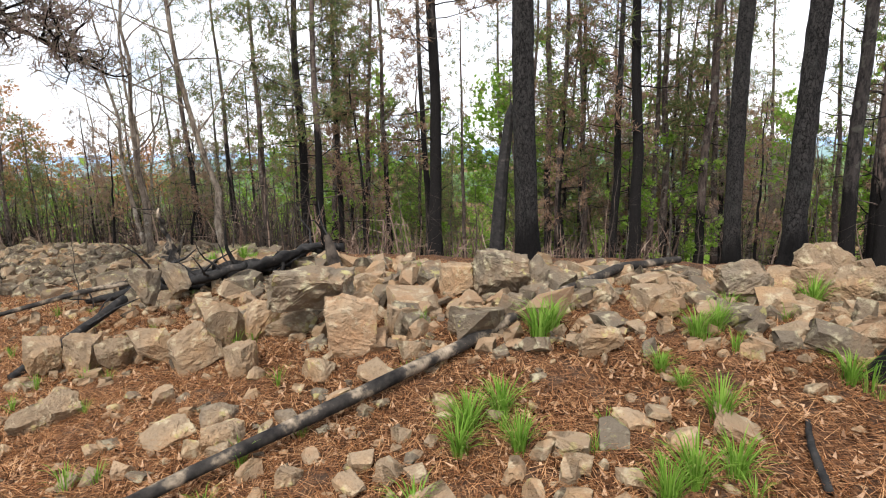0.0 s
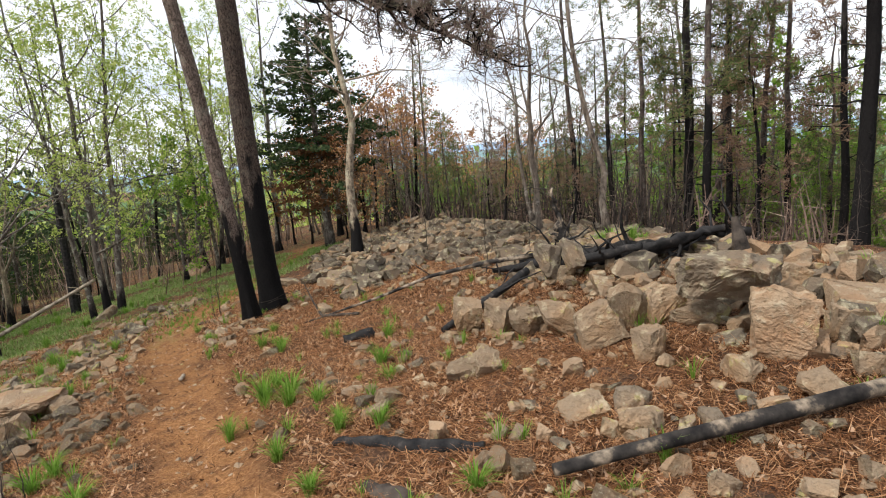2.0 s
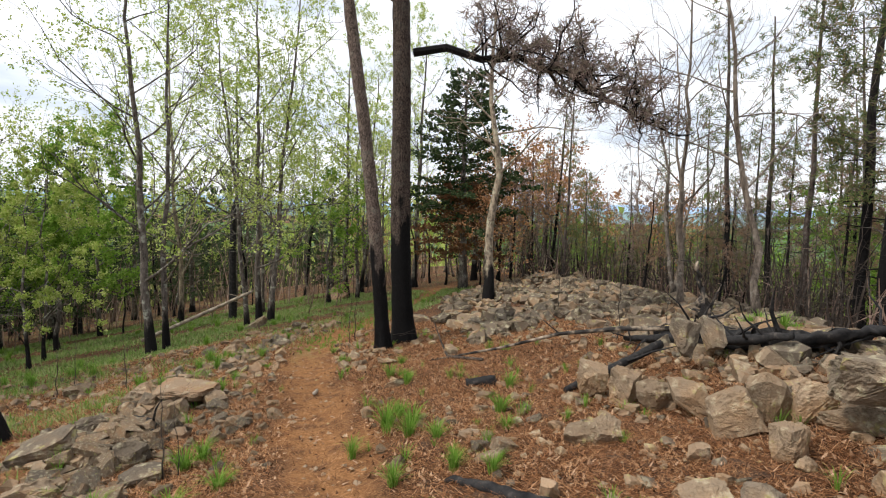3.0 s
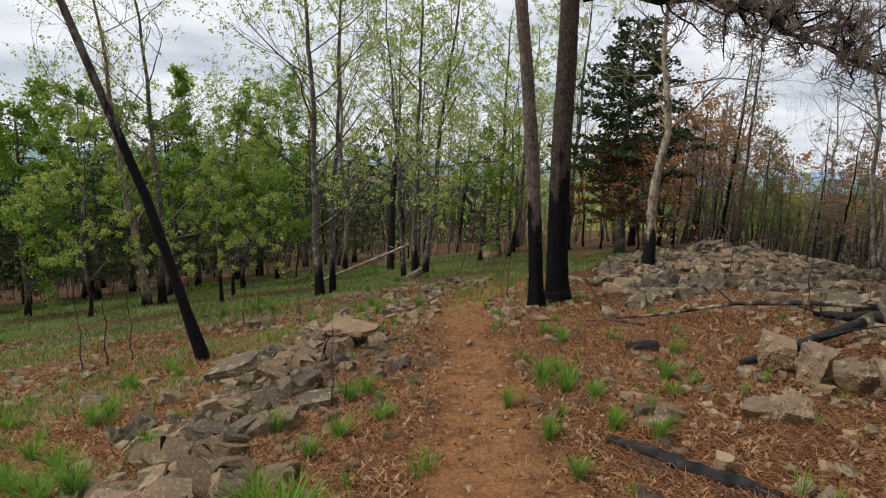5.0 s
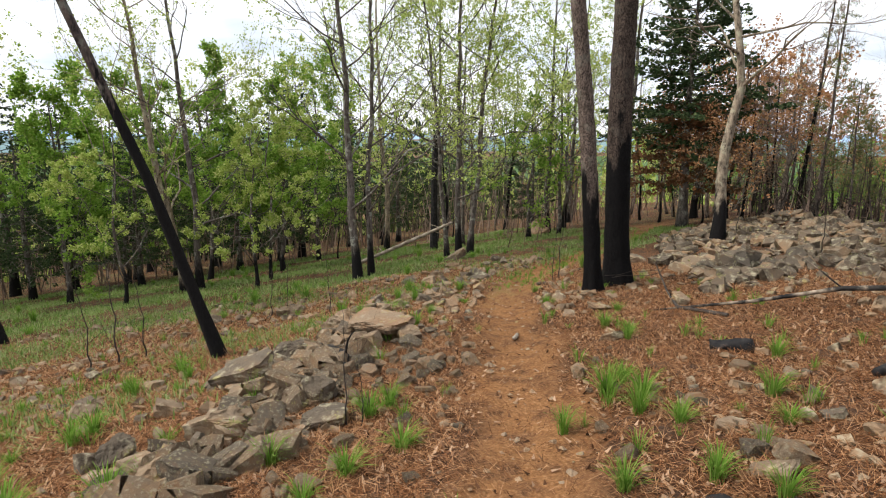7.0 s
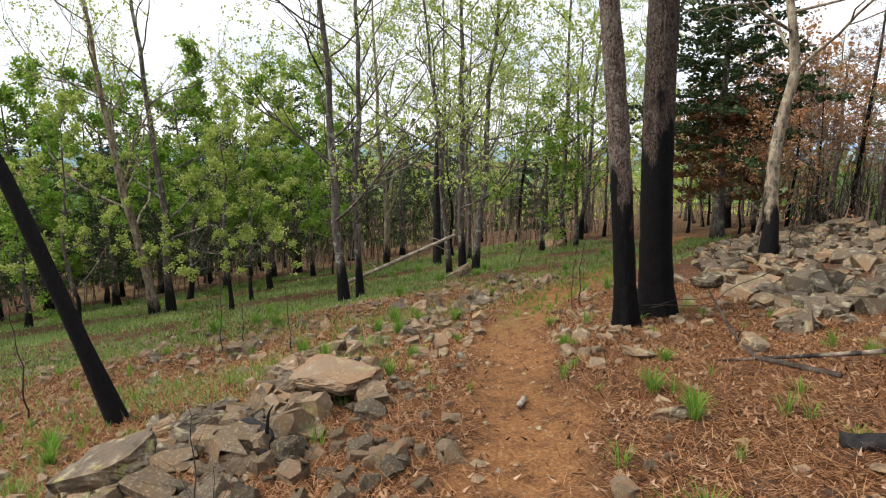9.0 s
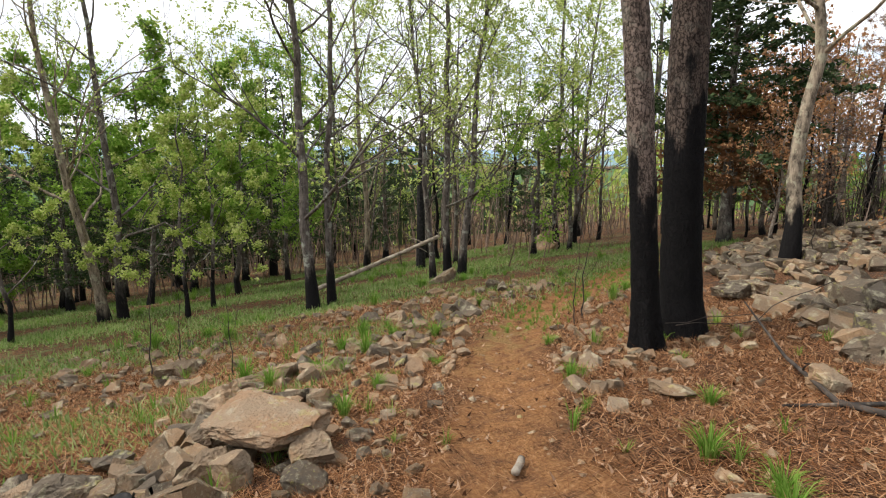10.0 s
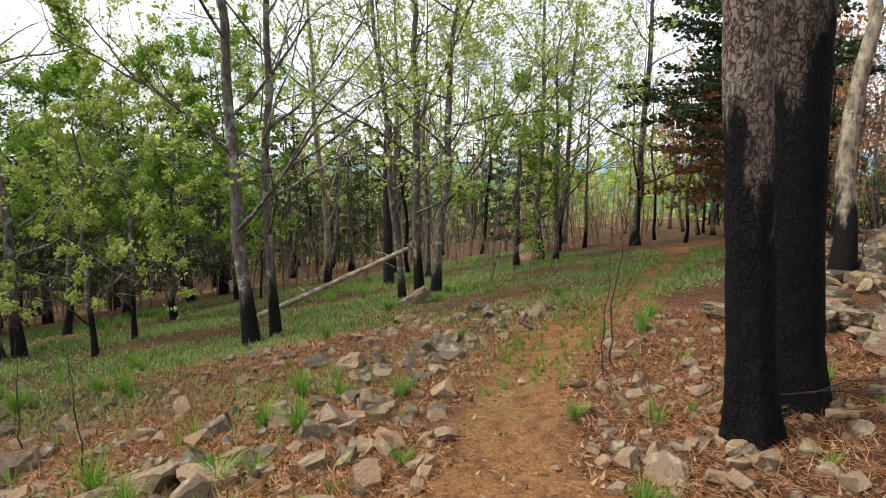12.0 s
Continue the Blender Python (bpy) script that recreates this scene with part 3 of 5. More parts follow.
rock(0.60, 2.49, 0.17, 0.12, 0.08, 0.11, -14, M_ROCK, "tan angular sandstone block lying on the needle-covered ground", 345)
rock(1.11, 2.63, 0.22, 0.18, 0.13, 0.11, -30, M_ROCK, "tan angular sandstone block lying on the needle-covered ground", 346)
rock(-0.73, 5.44, 0.33, 0.42, 0.26, 0.27, 16, M_ROCK, "tan angular sandstone block in the tumbled stone row", 347)
rock(-0.30, 5.03, 0.31, 0.34, 0.23, 0.17, 14, M_ROCK, "tan angular sandstone block in the tumbled stone row", 348)
rock(-0.67, 5.22, 0.33, 0.25, 0.21, 0.16, 4, M_ROCK, "tan angular sandstone block in the tumbled stone row", 349)
rock(-0.76, 4.17, 0.14, 0.21, 0.15, 0.17, 11, M_ROCK, "tan angular sandstone block in the tumbled stone row", 350)
rock(-2.76, 4.64, 0.01, 0.29, 0.22, 0.32, 33, M_ROCK, "tan angular sandstone block in the tumbled stone row", 351)
rock(-3.09, 4.68, -0.01, 0.35, 0.26, 0.40, 36, M_ROCK, "tan angular sandstone block in the tumbled stone row", 352)
rock(-3.44, 4.68, -0.02, 0.34, 0.28, 0.37, 36, M_ROCK, "tan angular sandstone block in the tumbled stone row", 353)
rock(0.35, 4.05, 0.24, 0.16, 0.11, 0.12, 0, M_ROCK, "tan angular sandstone block in the tumbled stone row", 354)
rock(-0.36, 4.17, 0.17, 0.17, 0.11, 0.11, 0, M_ROCK, "tan angular sandstone block in the tumbled stone row", 355)
rock(-0.68, 3.42, 0.10, 0.18, 0.15, 0.10, 12, M_ROCK, "tan angular sandstone block lying on the needle-covered ground", 356)
rock(-1.36, 3.92, 0.06, 0.13, 0.09, 0.11, 7, M_ROCK, "tan angular sandstone block lying on the needle-covered ground", 357)
rock(-7.21, 0.73, -0.98, 0.73, 0.51, 0.40, 84, M_ROCK_GREY, "grey lichened sandstone block of the broken ledge", 358)
rock(-6.12, 1.26, -0.79, 0.37, 0.23, 0.34, 79, M_ROCK_GREY, "grey lichened sandstone block of the broken ledge", 359)
rock(-5.55, 1.21, -0.75, 0.43, 0.33, 0.18, 65, M_ROCK_GREY, "grey lichened sandstone block of the broken ledge", 360)
rock(-6.20, 0.96, -0.89, 0.35, 0.26, 0.14, 78, M_ROCK, "tan angular sandstone block of the broken ledge", 361)
rock(-5.84, 0.45, -0.81, 0.48, 0.37, 0.30, 80, M_ROCK, "tan angular sandstone block of the broken ledge", 362)
rock(-5.61, 0.30, -0.83, 0.20, 0.15, 0.15, 91, M_ROCK_GREY, "grey lichened sandstone block of the broken ledge", 363)
rock(-5.72, -0.22, -0.85, 0.33, 0.20, 0.28, -279, M_ROCK_GREY, "grey lichened sandstone block of the broken ledge", 364)
rock(-5.12, 0.07, -0.75, 0.29, 0.22, 0.23, 99, M_ROCK, "tan angular sandstone block of the broken ledge", 365)
rock(-4.65, 0.01, -0.70, 0.26, 0.17, 0.15, 87, M_ROCK_GREY, "grey lichened sandstone block of the broken ledge", 366)
rock(-4.49, 0.23, -0.67, 0.24, 0.18, 0.12, 81, M_ROCK, "tan angular sandstone block of the broken ledge", 367)
rock(-4.15, -0.18, -0.60, 0.23, 0.16, 0.27, -273, M_ROCK, "tan angular sandstone block of the broken ledge", 368)
rock(-4.49, -0.41, -0.69, 0.27, 0.19, 0.20, -263, M_ROCK, "tan angular sandstone block of the broken ledge", 369)
rock(-3.94, -0.32, -0.58, 0.51, 0.35, 0.25, -269, M_ROCK_ORANGE, "orange-tan sandstone slab of the broken ledge", 370)
rock(-3.76, -0.09, -0.57, 0.15, 0.12, 0.14, 78, M_ROCK, "tan angular sandstone block of the broken ledge", 371)
rock(-3.88, 0.29, -0.55, 0.35, 0.26, 0.18, 89, M_ROCK, "tan angular sandstone block of the broken ledge", 372)
rock(-7.26, -0.69, -1.17, 0.23, 0.16, 0.14, -271, M_ROCK, "tan angular sandstone block of the broken ledge", 373)
rock(-6.67, 0.07, -1.01, 0.28, 0.23, 0.18, 82, M_ROCK, "tan angular sandstone block of the broken ledge", 374)
rock(-5.96, -1.35, -0.99, 0.23, 0.15, 0.20, -258, M_ROCK, "tan angular sandstone block of the broken ledge", 375)
rock(-3.19, 3.01, -0.27, 0.25, 0.19, 0.12, 31, M_ROCK, "tan angular sandstone block of the broken ledge", 376)
rock(-3.67, 3.31, -0.33, 0.26, 0.18, 0.09, 39, M_ROCK, "tan angular sandstone block of the broken ledge", 377)
rock(-2.85, 3.71, -0.15, 0.31, 0.25, 0.19, 30, M_ROCK, "tan angular sandstone block of the broken ledge", 378)
rock(-3.39, 3.27, -0.30, 0.20, 0.16, 0.07, 33, M_ROCK, "tan angular sandstone block of the broken ledge", 379)
rock(-2.45, 2.77, -0.16, 0.14, 0.10, 0.15, 38, M_ROCK_ORANGE, "orange-tan sandstone slab of the broken ledge", 380)
rock(-9.03, 2.16, -1.18, 0.54, 0.45, 0.37, 84, M_ROCK, "tan angular sandstone block beside the trail", 381)
rock(-8.0, 2.4, gz(-8.0, 2.4) + 0.25, 0.86, 0.64, 0.2, 60, M_ROCK_ORANGE, "flat tan sandstone slab propped on stones beside the trail", 524)
rock(-7.7, 2.62, gz(-7.7, 2.62) + 0.1, 0.34, 0.3, 0.26, 20, M_ROCK, "tan sandstone block under the flat slab", 411)
rock(-8.3, 2.65, gz(-8.3, 2.65) + 0.1, 0.4, 0.3, 0.26, 75, M_ROCK, "tan sandstone block under the flat slab", 412)
rock(-7.62, 2.18, gz(-7.62, 2.18) + 0.1, 0.24, 0.2, 0.24, 40, M_ROCK, "tan sandstone block under the flat slab", 413)
rock(-8.35, 2.1, gz(-8.35, 2.1) + 0.1, 0.4, 0.34, 0.28, 10, M_ROCK_GREY, "grey sandstone block under the flat slab", 414)
rock(-7.76, 2.04, -1.02, 0.30, 0.22, 0.26, 79, M_ROCK, "tan angular sandstone block beside the trail", 383)
rock(-7.80, 1.31, -1.06, 0.46, 0.37, 0.34, -255, M_ROCK_GREY, "grey lichened sandstone block beside the trail", 384)
rock(-7.38, 2.04, -1.00, 0.24, 0.15, 0.13, 80, M_ROCK, "tan angular sandstone block beside the trail", 385)
rock(-8.08, 1.01, -1.16, 0.21, 0.17, 0.22, -256, M_ROCK, "tan angular sandstone block beside the trail", 386)
rock(-11.24, 1.68, -1.62, 0.45, 0.36, 0.21, -272, M_ROCK, "tan angular sandstone block beside the trail", 387)
rock(-10.03, 3.25, -1.32, 0.26, 0.16, 0.18, 72, M_ROCK, "tan angular sandstone block beside the trail", 388)
rock(-5.87, 4.14, -0.61, 0.29, 0.23, 0.12, 38, M_ROCK, "tan angular sandstone block beside the trail", 389)
rock(-6.68, 5.81, -0.60, 0.35, 0.24, 0.20, 35, M_ROCK, "tan angular sandstone block beside the trail", 390)
rock(-6.08, 4.30, -0.65, 0.18, 0.13, 0.08, 42, M_ROCK, "tan angular sandstone block beside the trail", 391)
rock(-7.19, 5.05, -0.76, 0.38, 0.32, 0.11, 39, M_ROCK, "tan angular sandstone block beside the trail", 392)
rock(-9.47, 8.25, -0.86, 0.75, 0.45, 0.27, 52, M_ROCK_GREY, "grey lichened sandstone block beside the trail", 393)
rock(-8.66, 8.10, -0.76, 0.54, 0.44, 0.21, 50, M_ROCK, "tan angular sandstone block beside the trail", 394)
rock(-10.02, 2.48, -1.39, 0.38, 0.27, 0.15, 94, M_ROCK, "tan angular sandstone block beside the trail", 395)
rock(-8.18, 5.06, -0.92, 0.27, 0.22, 0.11, 36, M_ROCK, "tan angular sandstone block beside the trail", 396)
rock(-9.83, 3.03, -1.30, 0.38, 0.30, 0.19, 96, M_ROCK_ORANGE, "orange-tan sandstone slab beside the trail", 397)
rock(-11.97, 4.54, -1.53, 0.30, 0.23, 0.22, 74, M_ROCK, "tan angular sandstone block beside the trail", 398)
rock(-12.44, 4.29, -1.63, 0.32, 0.21, 0.20, 74, M_ROCK_GREY, "grey lichened sandstone block beside the trail", 399)
rock(-12.83, 5.07, -1.63, 0.34, 0.22, 0.22, 61, M_ROCK, "tan angular sandstone block beside the trail", 400)
rock(-14.25, 6.06, -1.80, 0.42, 0.31, 0.19, 63, M_ROCK, "tan angular sandstone block beside the trail", 401)
rock(-9.54, 8.51, -0.86, 0.43, 0.35, 0.23, 19, M_ROCK_GREY, "grey lichened sandstone block beside the trail", 402)
rock(-13.78, 7.01, -1.64, 0.33, 0.27, 0.23, 66, M_ROCK_GREY, "grey lichened sandstone block beside the trail", 403)
rock(-11.17, 1.82, -1.59, 0.31, 0.26, 0.24, -247, M_ROCK, "tan angular sandstone block beside the trail", 404)
rock(-10.14, 2.60, -1.40, 0.21, 0.17, 0.13, -263, M_ROCK, "tan angular sandstone block beside the trail", 405)
rock(-10.58, 3.61, -1.40, 0.23, 0.14, 0.15, 87, M_ROCK, "tan angular sandstone block beside the trail", 406)
rock(-16.2, 7.0, gz(-16.2, 7.0) + 0.1, 0.8, 0.5, 0.25, 10, M_ROCK_GREY, "low grey ledge rock among the oaks", 263)
rock(-20.3, 12.2, gz(-20.3, 12.2) + 0.15, 1.0, 0.7, 0.5, 10, M_ROCK_ORANGE, "reddish outcrop boulder among the oaks", 269)
rock(-10.4, 8.2, gz(-10.4, 8.2) + 0.08, 0.9, 0.5, 0.22, 20, M_ROCK_GREY, "flat grey ledge slab near the charred pines", 293)
rock(-9.3, 8.4, gz(-9.3, 8.4) + 0.08, 0.7, 0.45, 0.26, -20, M_ROCK_GREY, "flat grey ledge slab near the charred pines", 307)
rock(-12.0, 14.6, gz(-12.0, 14.6) + 0.1, 0.9, 0.7, 0.34, 20, M_ROCK_GREY, "grey boulder crowning the rock pile", 311)
rock(-10.9, 15.0, gz(-10.9, 15.0) + 0.12, 0.7, 0.5, 0.36, -20, M_ROCK_GREY, "grey boulder crowning the rock pile", 313)

# alike stones on shared meshes: the nearest as things, the rest joined
STONES = [rock_mesh(400 + k, 0.5, 0.5 * random.Random(k).uniform(0.6, 1.0), 0.5 * random.Random(k + 50).uniform(0.4, 0.85), 13, 0) for k in range(16)]
FINE_STONES = [rock_mesh(400 + k, 0.5, 0.5 * random.Random(k).uniform(0.6, 1.0), 0.5 * random.Random(k + 50).uniform(0.4, 0.85), 13, 1) for k in range(16)]
KINDS = (M_ROCK, M_ROCK_GREY, M_ROCK_ORANGE)
STONE_SETS = []
for material in KINDS:
    STONE_SETS.append([s.copy() for s in FINE_STONES])
    for s in STONE_SETS[-1]:
        s.materials.append(material)
rng = random.Random(7)
wanted = []


def scatter_stone(x, y, size, kind, label, group, sunk=0.2, tip=18):
    m = pose(x, y, gz(x, y) + size * (0.28 - sunk), rng.gauss(0, tip), rng.gauss(0, tip), rng.uniform(0, 360))
    m = m @ Matrix.Diagonal((size, size * rng.uniform(0.7, 1.2), size * rng.uniform(0.7, 1.1), 1))
    far = min(math.hypot(x - px, y - py) for px, py in ((0, 0), (-2, 1), (-4, 2), (-6, 3)))
    wanted.append((far - 6 * size, len(wanted), rng.randrange(len(STONES)), kind, m, label, group))


def along_row(x0, x1, s0, s1):
    """A place on the stone row: x along it, s across it."""
    x = rng.uniform(x0, x1)
    s = rng.uniform(s0, s1)
    return x, (s - 0.6 * x) / 0.8


for _ in range(1150):
    x, y = along_row(-4.8, 3.9, 3.0, 4.9)
    y += (0.45 * x if x > 0 else 0) / 0.8
    scatter_stone(x, y, abs(rng.gauss(0.03, 0.12)) + 0.05, rng.choice((0, 0, 1, 1, 2)), "tan angular stone of the tumbled row", "stones of the row", 0.08)
for _ in range(1300):
    x, y = along_row(-13.5, -3.2, 2.9, 6.6)
    scatter_stone(x, y, abs(rng.gauss(0.11, 0.11)) + 0.06, rng.choice((1, 1, 1, 0)), "grey lichened stone of the rock pile", "stones of the rock pile")
for _ in range(260):
    f = rng.uniform(0, 1)
    x, y = -3.9 - 5.6 * f + rng.gauss(0, 0.4), -0.4 + 3.0 * f + rng.gauss(0, 0.33)
    if float(trail_distance(x, y)) > 0.6:
        scatter_stone(x, y, abs(rng.gauss(0.13, 0.07)) + 0.07, rng.choice((0, 0, 1)), "brown stone of the broken ledge", "stones of the ledge", 0.08)
for _ in range(420):
    x, y = along_row(-13.5, -6.8, 1.0, 3.2)
    if float(trail_distance(x, y)) > 1.3 and y > 5.6 and math.hypot(x + 8.4, y - 6.1) > 0.75:
        scatter_stone(x, y, abs(rng.gauss(0.1, 0.12)) + 0.08, rng.choice((1, 1, 0)), "grey lichened stone of the rock pile", "stones of the rock pile", 0.12)
for _ in range(260):
    k = rng.uniform(4.6, 9.0)
    (ax, ay), (bx, by) = TRAIL[int(k)], TRAIL[int(k) + 1]
    f, w = k - int(k), math.hypot(bx - ax, by - ay)
    d = 0.75 + abs(rng.gauss(0.35, 0.6))
    x, y = ax + (bx - ax) * f + d * (by - ay) / w * -1, ay + (by - ay) * f + d * (bx - ax) / w
    scatter_stone(x, y, abs(rng.gauss(0.05, 0.08)) + 0.06, rng.choice((0, 1, 1, 2)), "pale lichened stone beside the trail", "stones beside the trail", 0.08)
for _ in range(6500):
    x, y = rng.uniform(-14, 3.5), rng.uniform(-3.5, 8)
    if float(trail_distance(x, y)) < 0.45 or 0.6 * x + 0.8 * y > 5.2 or math.hypot(x, y) < 1.2:
        continue
    if rng.random() > 0.45 + 0.55 * math.sin(1.1 * x + 2) * math.sin(0.9 * y):
        continue
    scatter_stone(x, y, abs(rng.gauss(0.03, 0.05)) + 0.05, rng.choice((0, 0, 0, 2, 1)), "small tan stone in pine litter", "small loose stones", 0.1)
wanted.sort(key=lambda s: s[:2])
for _, _, k, kind, m, label, group in wanted[:290]:
    ob = new("stone", STONE_SETS[kind][k])
    ob.matrix_basis = m
    tagged(ob, label, "stone", group)
for kind, material in enumerate(KINDS):
    V, F = [], []
    for _, _, k, which, m, _, _ in wanted[290:]:
        if which == kind:
            i = len(V)
            V += [tuple(m @ v.co) for v in STONES[k].vertices]
            F += [tuple(i + q for q in p.vertices) for p in STONES[k].polygons]
    tagged(part("scattered_stones", (V, F), material, None), "scattered angular sandstone stones over the forest floor", "stones", kind="stuff")


# ---- logs and fallen branches ----
def line_log(name, pts, radii, material, label, sides=14, knots=0.12, seed=1, twigs=0, category="log"):
    r = random.Random(seed)
    p0 = Vector(pts[0])
    fine = []
    for i in range(len(pts) - 1):
        for k in range(8):
            fine.append((Vector(pts[i]).lerp(Vector(pts[i + 1]), k / 8), radii[i] + (radii[i + 1] - radii[i]) * k / 8))
    fine.append((Vector(pts[-1]), radii[-1]))
    out = ([], [])
    tube(out, [p - p0 for p, _ in fine], [q for _, q in fine], sides)
    V = []
    for v in out[0]:
        v = Vector(v)
        V.append(tuple(v + Vector((noise.noise(v * 9 + p0), noise.noise(v * 9 + p0 + Vector((7, 0, 0))), noise.noise(v * 9 + p0 + Vector((0, 9, 0))))) * radii[0] * knots * 2.2))
    e = base(name, p0.x, p0.y, p0.z, label, category)
    part("stem", (V, out[1]), material, e, flat=False)
    for _ in range(twigs):
        k = r.randrange(1, len(fine))
        w = ([], [])
        tube(w, wander(r, fine[k][0] - p0, unit(r, 0.4), r.uniform(0.25, 0.8), 4, 0.25), taper(fine[k][1] * 0.4, 0.004, 5), 5)
        part("twig", w, material, e)
    return e


def on(x, y, up):
    return (x, y, gz(x, y) + up)


line_log("burnt_log", [(-1.5, 2.42, 0.03), (-0.65, 3.2, 0.155), (0.09, 3.885, 0.26), (0.83, 4.57, 0.42), (1.57, 5.25, 0.5), (2.3, 5.8, 0.45)], [0.032, 0.042, 0.045, 0.044, 0.042, 0.03], M_SCORCHLOG, "long half-burnt log lying over the stone row", 16, 0.08, 1, 0)
line_log("charred_log", [on(-4.0, 7.1, 0.1), on(-3.3, 6.8, 0.12), on(-2.4, 6.55, 0.16), on(-1.8, 6.65, 0.22), on(-1.3, 7.1, 0.25)], [0.1, 0.12, 0.09, 0.06, 0.03], M_CHAR, "charred black log broken open along the row", 14, 0.45, 2, 18)
line_log("charred_log", [on(-3.1, 6.6, 0.08), on(-2.5, 6.4, 0.16), on(-1.9, 6.5, 0.26), on(-1.5, 6.75, 0.3)], [0.05, 0.07, 0.06, 0.025], M_CHAR, "thinner charred log lying across the black log", 12, 0.5, 24, 9)
line_log("charred_branch", [on(-4.4, 6.9, 0.08), on(-3.6, 6.6, 0.16), on(-2.9, 6.3, 0.2), on(-2.2, 6.25, 0.3)], [0.03, 0.06, 0.06, 0.03], M_CHAR, "charred black branch lying along the log", 10, 0.5, 22, 10, "branch")
line_log("burnt_trunk_foot", [on(-4.15, 8.6, 0.0), on(-4.2, 8.65, 0.4), on(-4.35, 8.7, 0.9)], [0.1, 0.07, 0.03], M_SCORCHLOG, "short burnt broken trunk foot on the rock pile", 9, 0.5, 23, 5, "stump")
line_log("fallen_branch", [on(-6.6, 5.3, 0.02), on(-5.8, 5.95, 0.1), on(-5.2, 6.5, 0.2), on(-4.4, 6.75, 0.25), on(-3.7, 7.0, 0.2)], [0.01, 0.02, 0.026, 0.032, 0.036], M_SCORCHLOG, "long crooked dead branch on the needles", 8, 0.1, 3, 4, "branch")
line_log("fallen_branch", [on(-3.75, 4.7, 0.04), on(-3.65, 5.35, 0.1), on(-3.5, 6.1, 0.2)], [0.035, 0.045, 0.05], M_CHAR, "short charred branch on the needles", 8, 0.15, 4, 3, "branch")
line_log("charred_log", [on(-3.2, 2.58, 0.02), on(-2.9, 2.62, 0.03), on(-2.5, 2.64, 0.03), on(-2.08, 2.72, 0.02)], [0.02, 0.04, 0.045, 0.03], M_CHAR, "short charred rotten log in the grass", 12, 0.55, 5, 0)
line_log("charred_log", [on(-2.55, 2.2, 0.0), on(-2.4, 2.2, 0.02), on(-2.2, 2.16, 0.02)], [0.03, 0.05, 0.035], M_TWIG, "flat dark chunk of rotten wood beside the trail", 12, 0.6, 55, 0)
line_log("charred_chunk", [on(-5.05, 4.55, 0.03), on(-4.75, 4.75, 0.05)], [0.05, 0.06], M_CHAR, "small charred chunk of wood on needles", 10, 0.3, 6, 0)
line_log("fallen_branch", [on(-8.1, 6.7, 0.3), on(-7.2, 6.1, 0.08), on(-6.4, 5.5, 0.05), on(-5.7, 5.5, 0.04)], [0.008, 0.014, 0.02, 0.022], M_TWIG, "thin burnt branch lying below the charred pines", 6, 0.1, 7, 4, "branch")
line_log("leaning_log", [on(-17.9, 4.4, 0.1), on(-17.4, 5.8, 0.55), on(-16.9, 7.2, 1.05)], [0.055, 0.05, 0.04], M_DEADWOOD, "pale lichened log leaning on a small oak", 10, 0.08, 8, 5)
line_log("trail_stick", [on(-7.0, 3.72, 0.02), on(-6.85, 3.6, 0.03)], [0.022, 0.026], M_DEADWOOD, "short broken stick lying on the trail", 10, 0.15, 9, 0, "stick")
line_log("root_branch", [on(-7.7, 1.35, 0.05), on(-7.5, 1.6, 0.14), on(-7.25, 1.75, 0.1), on(-6.9, 1.7, 0.02)], [0.03, 0.045, 0.05, 0.035], M_CHAR, "twisted charred root among the ledge rocks", 12, 0.55, 10, 1, "root")
line_log("curved_stick", [on(1.75, 2.7, 0.02), on(1.62, 2.45, 0.06), on(1.55, 2.2, 0.02)], [0.012, 0.018, 0.02], M_CHAR, "curved charred stick on the needles", 8, 0.2, 11, 0, "stick")


# ---- trees ----
PINES = "pines of the wood"
OAKS = "young oaks of the wood"


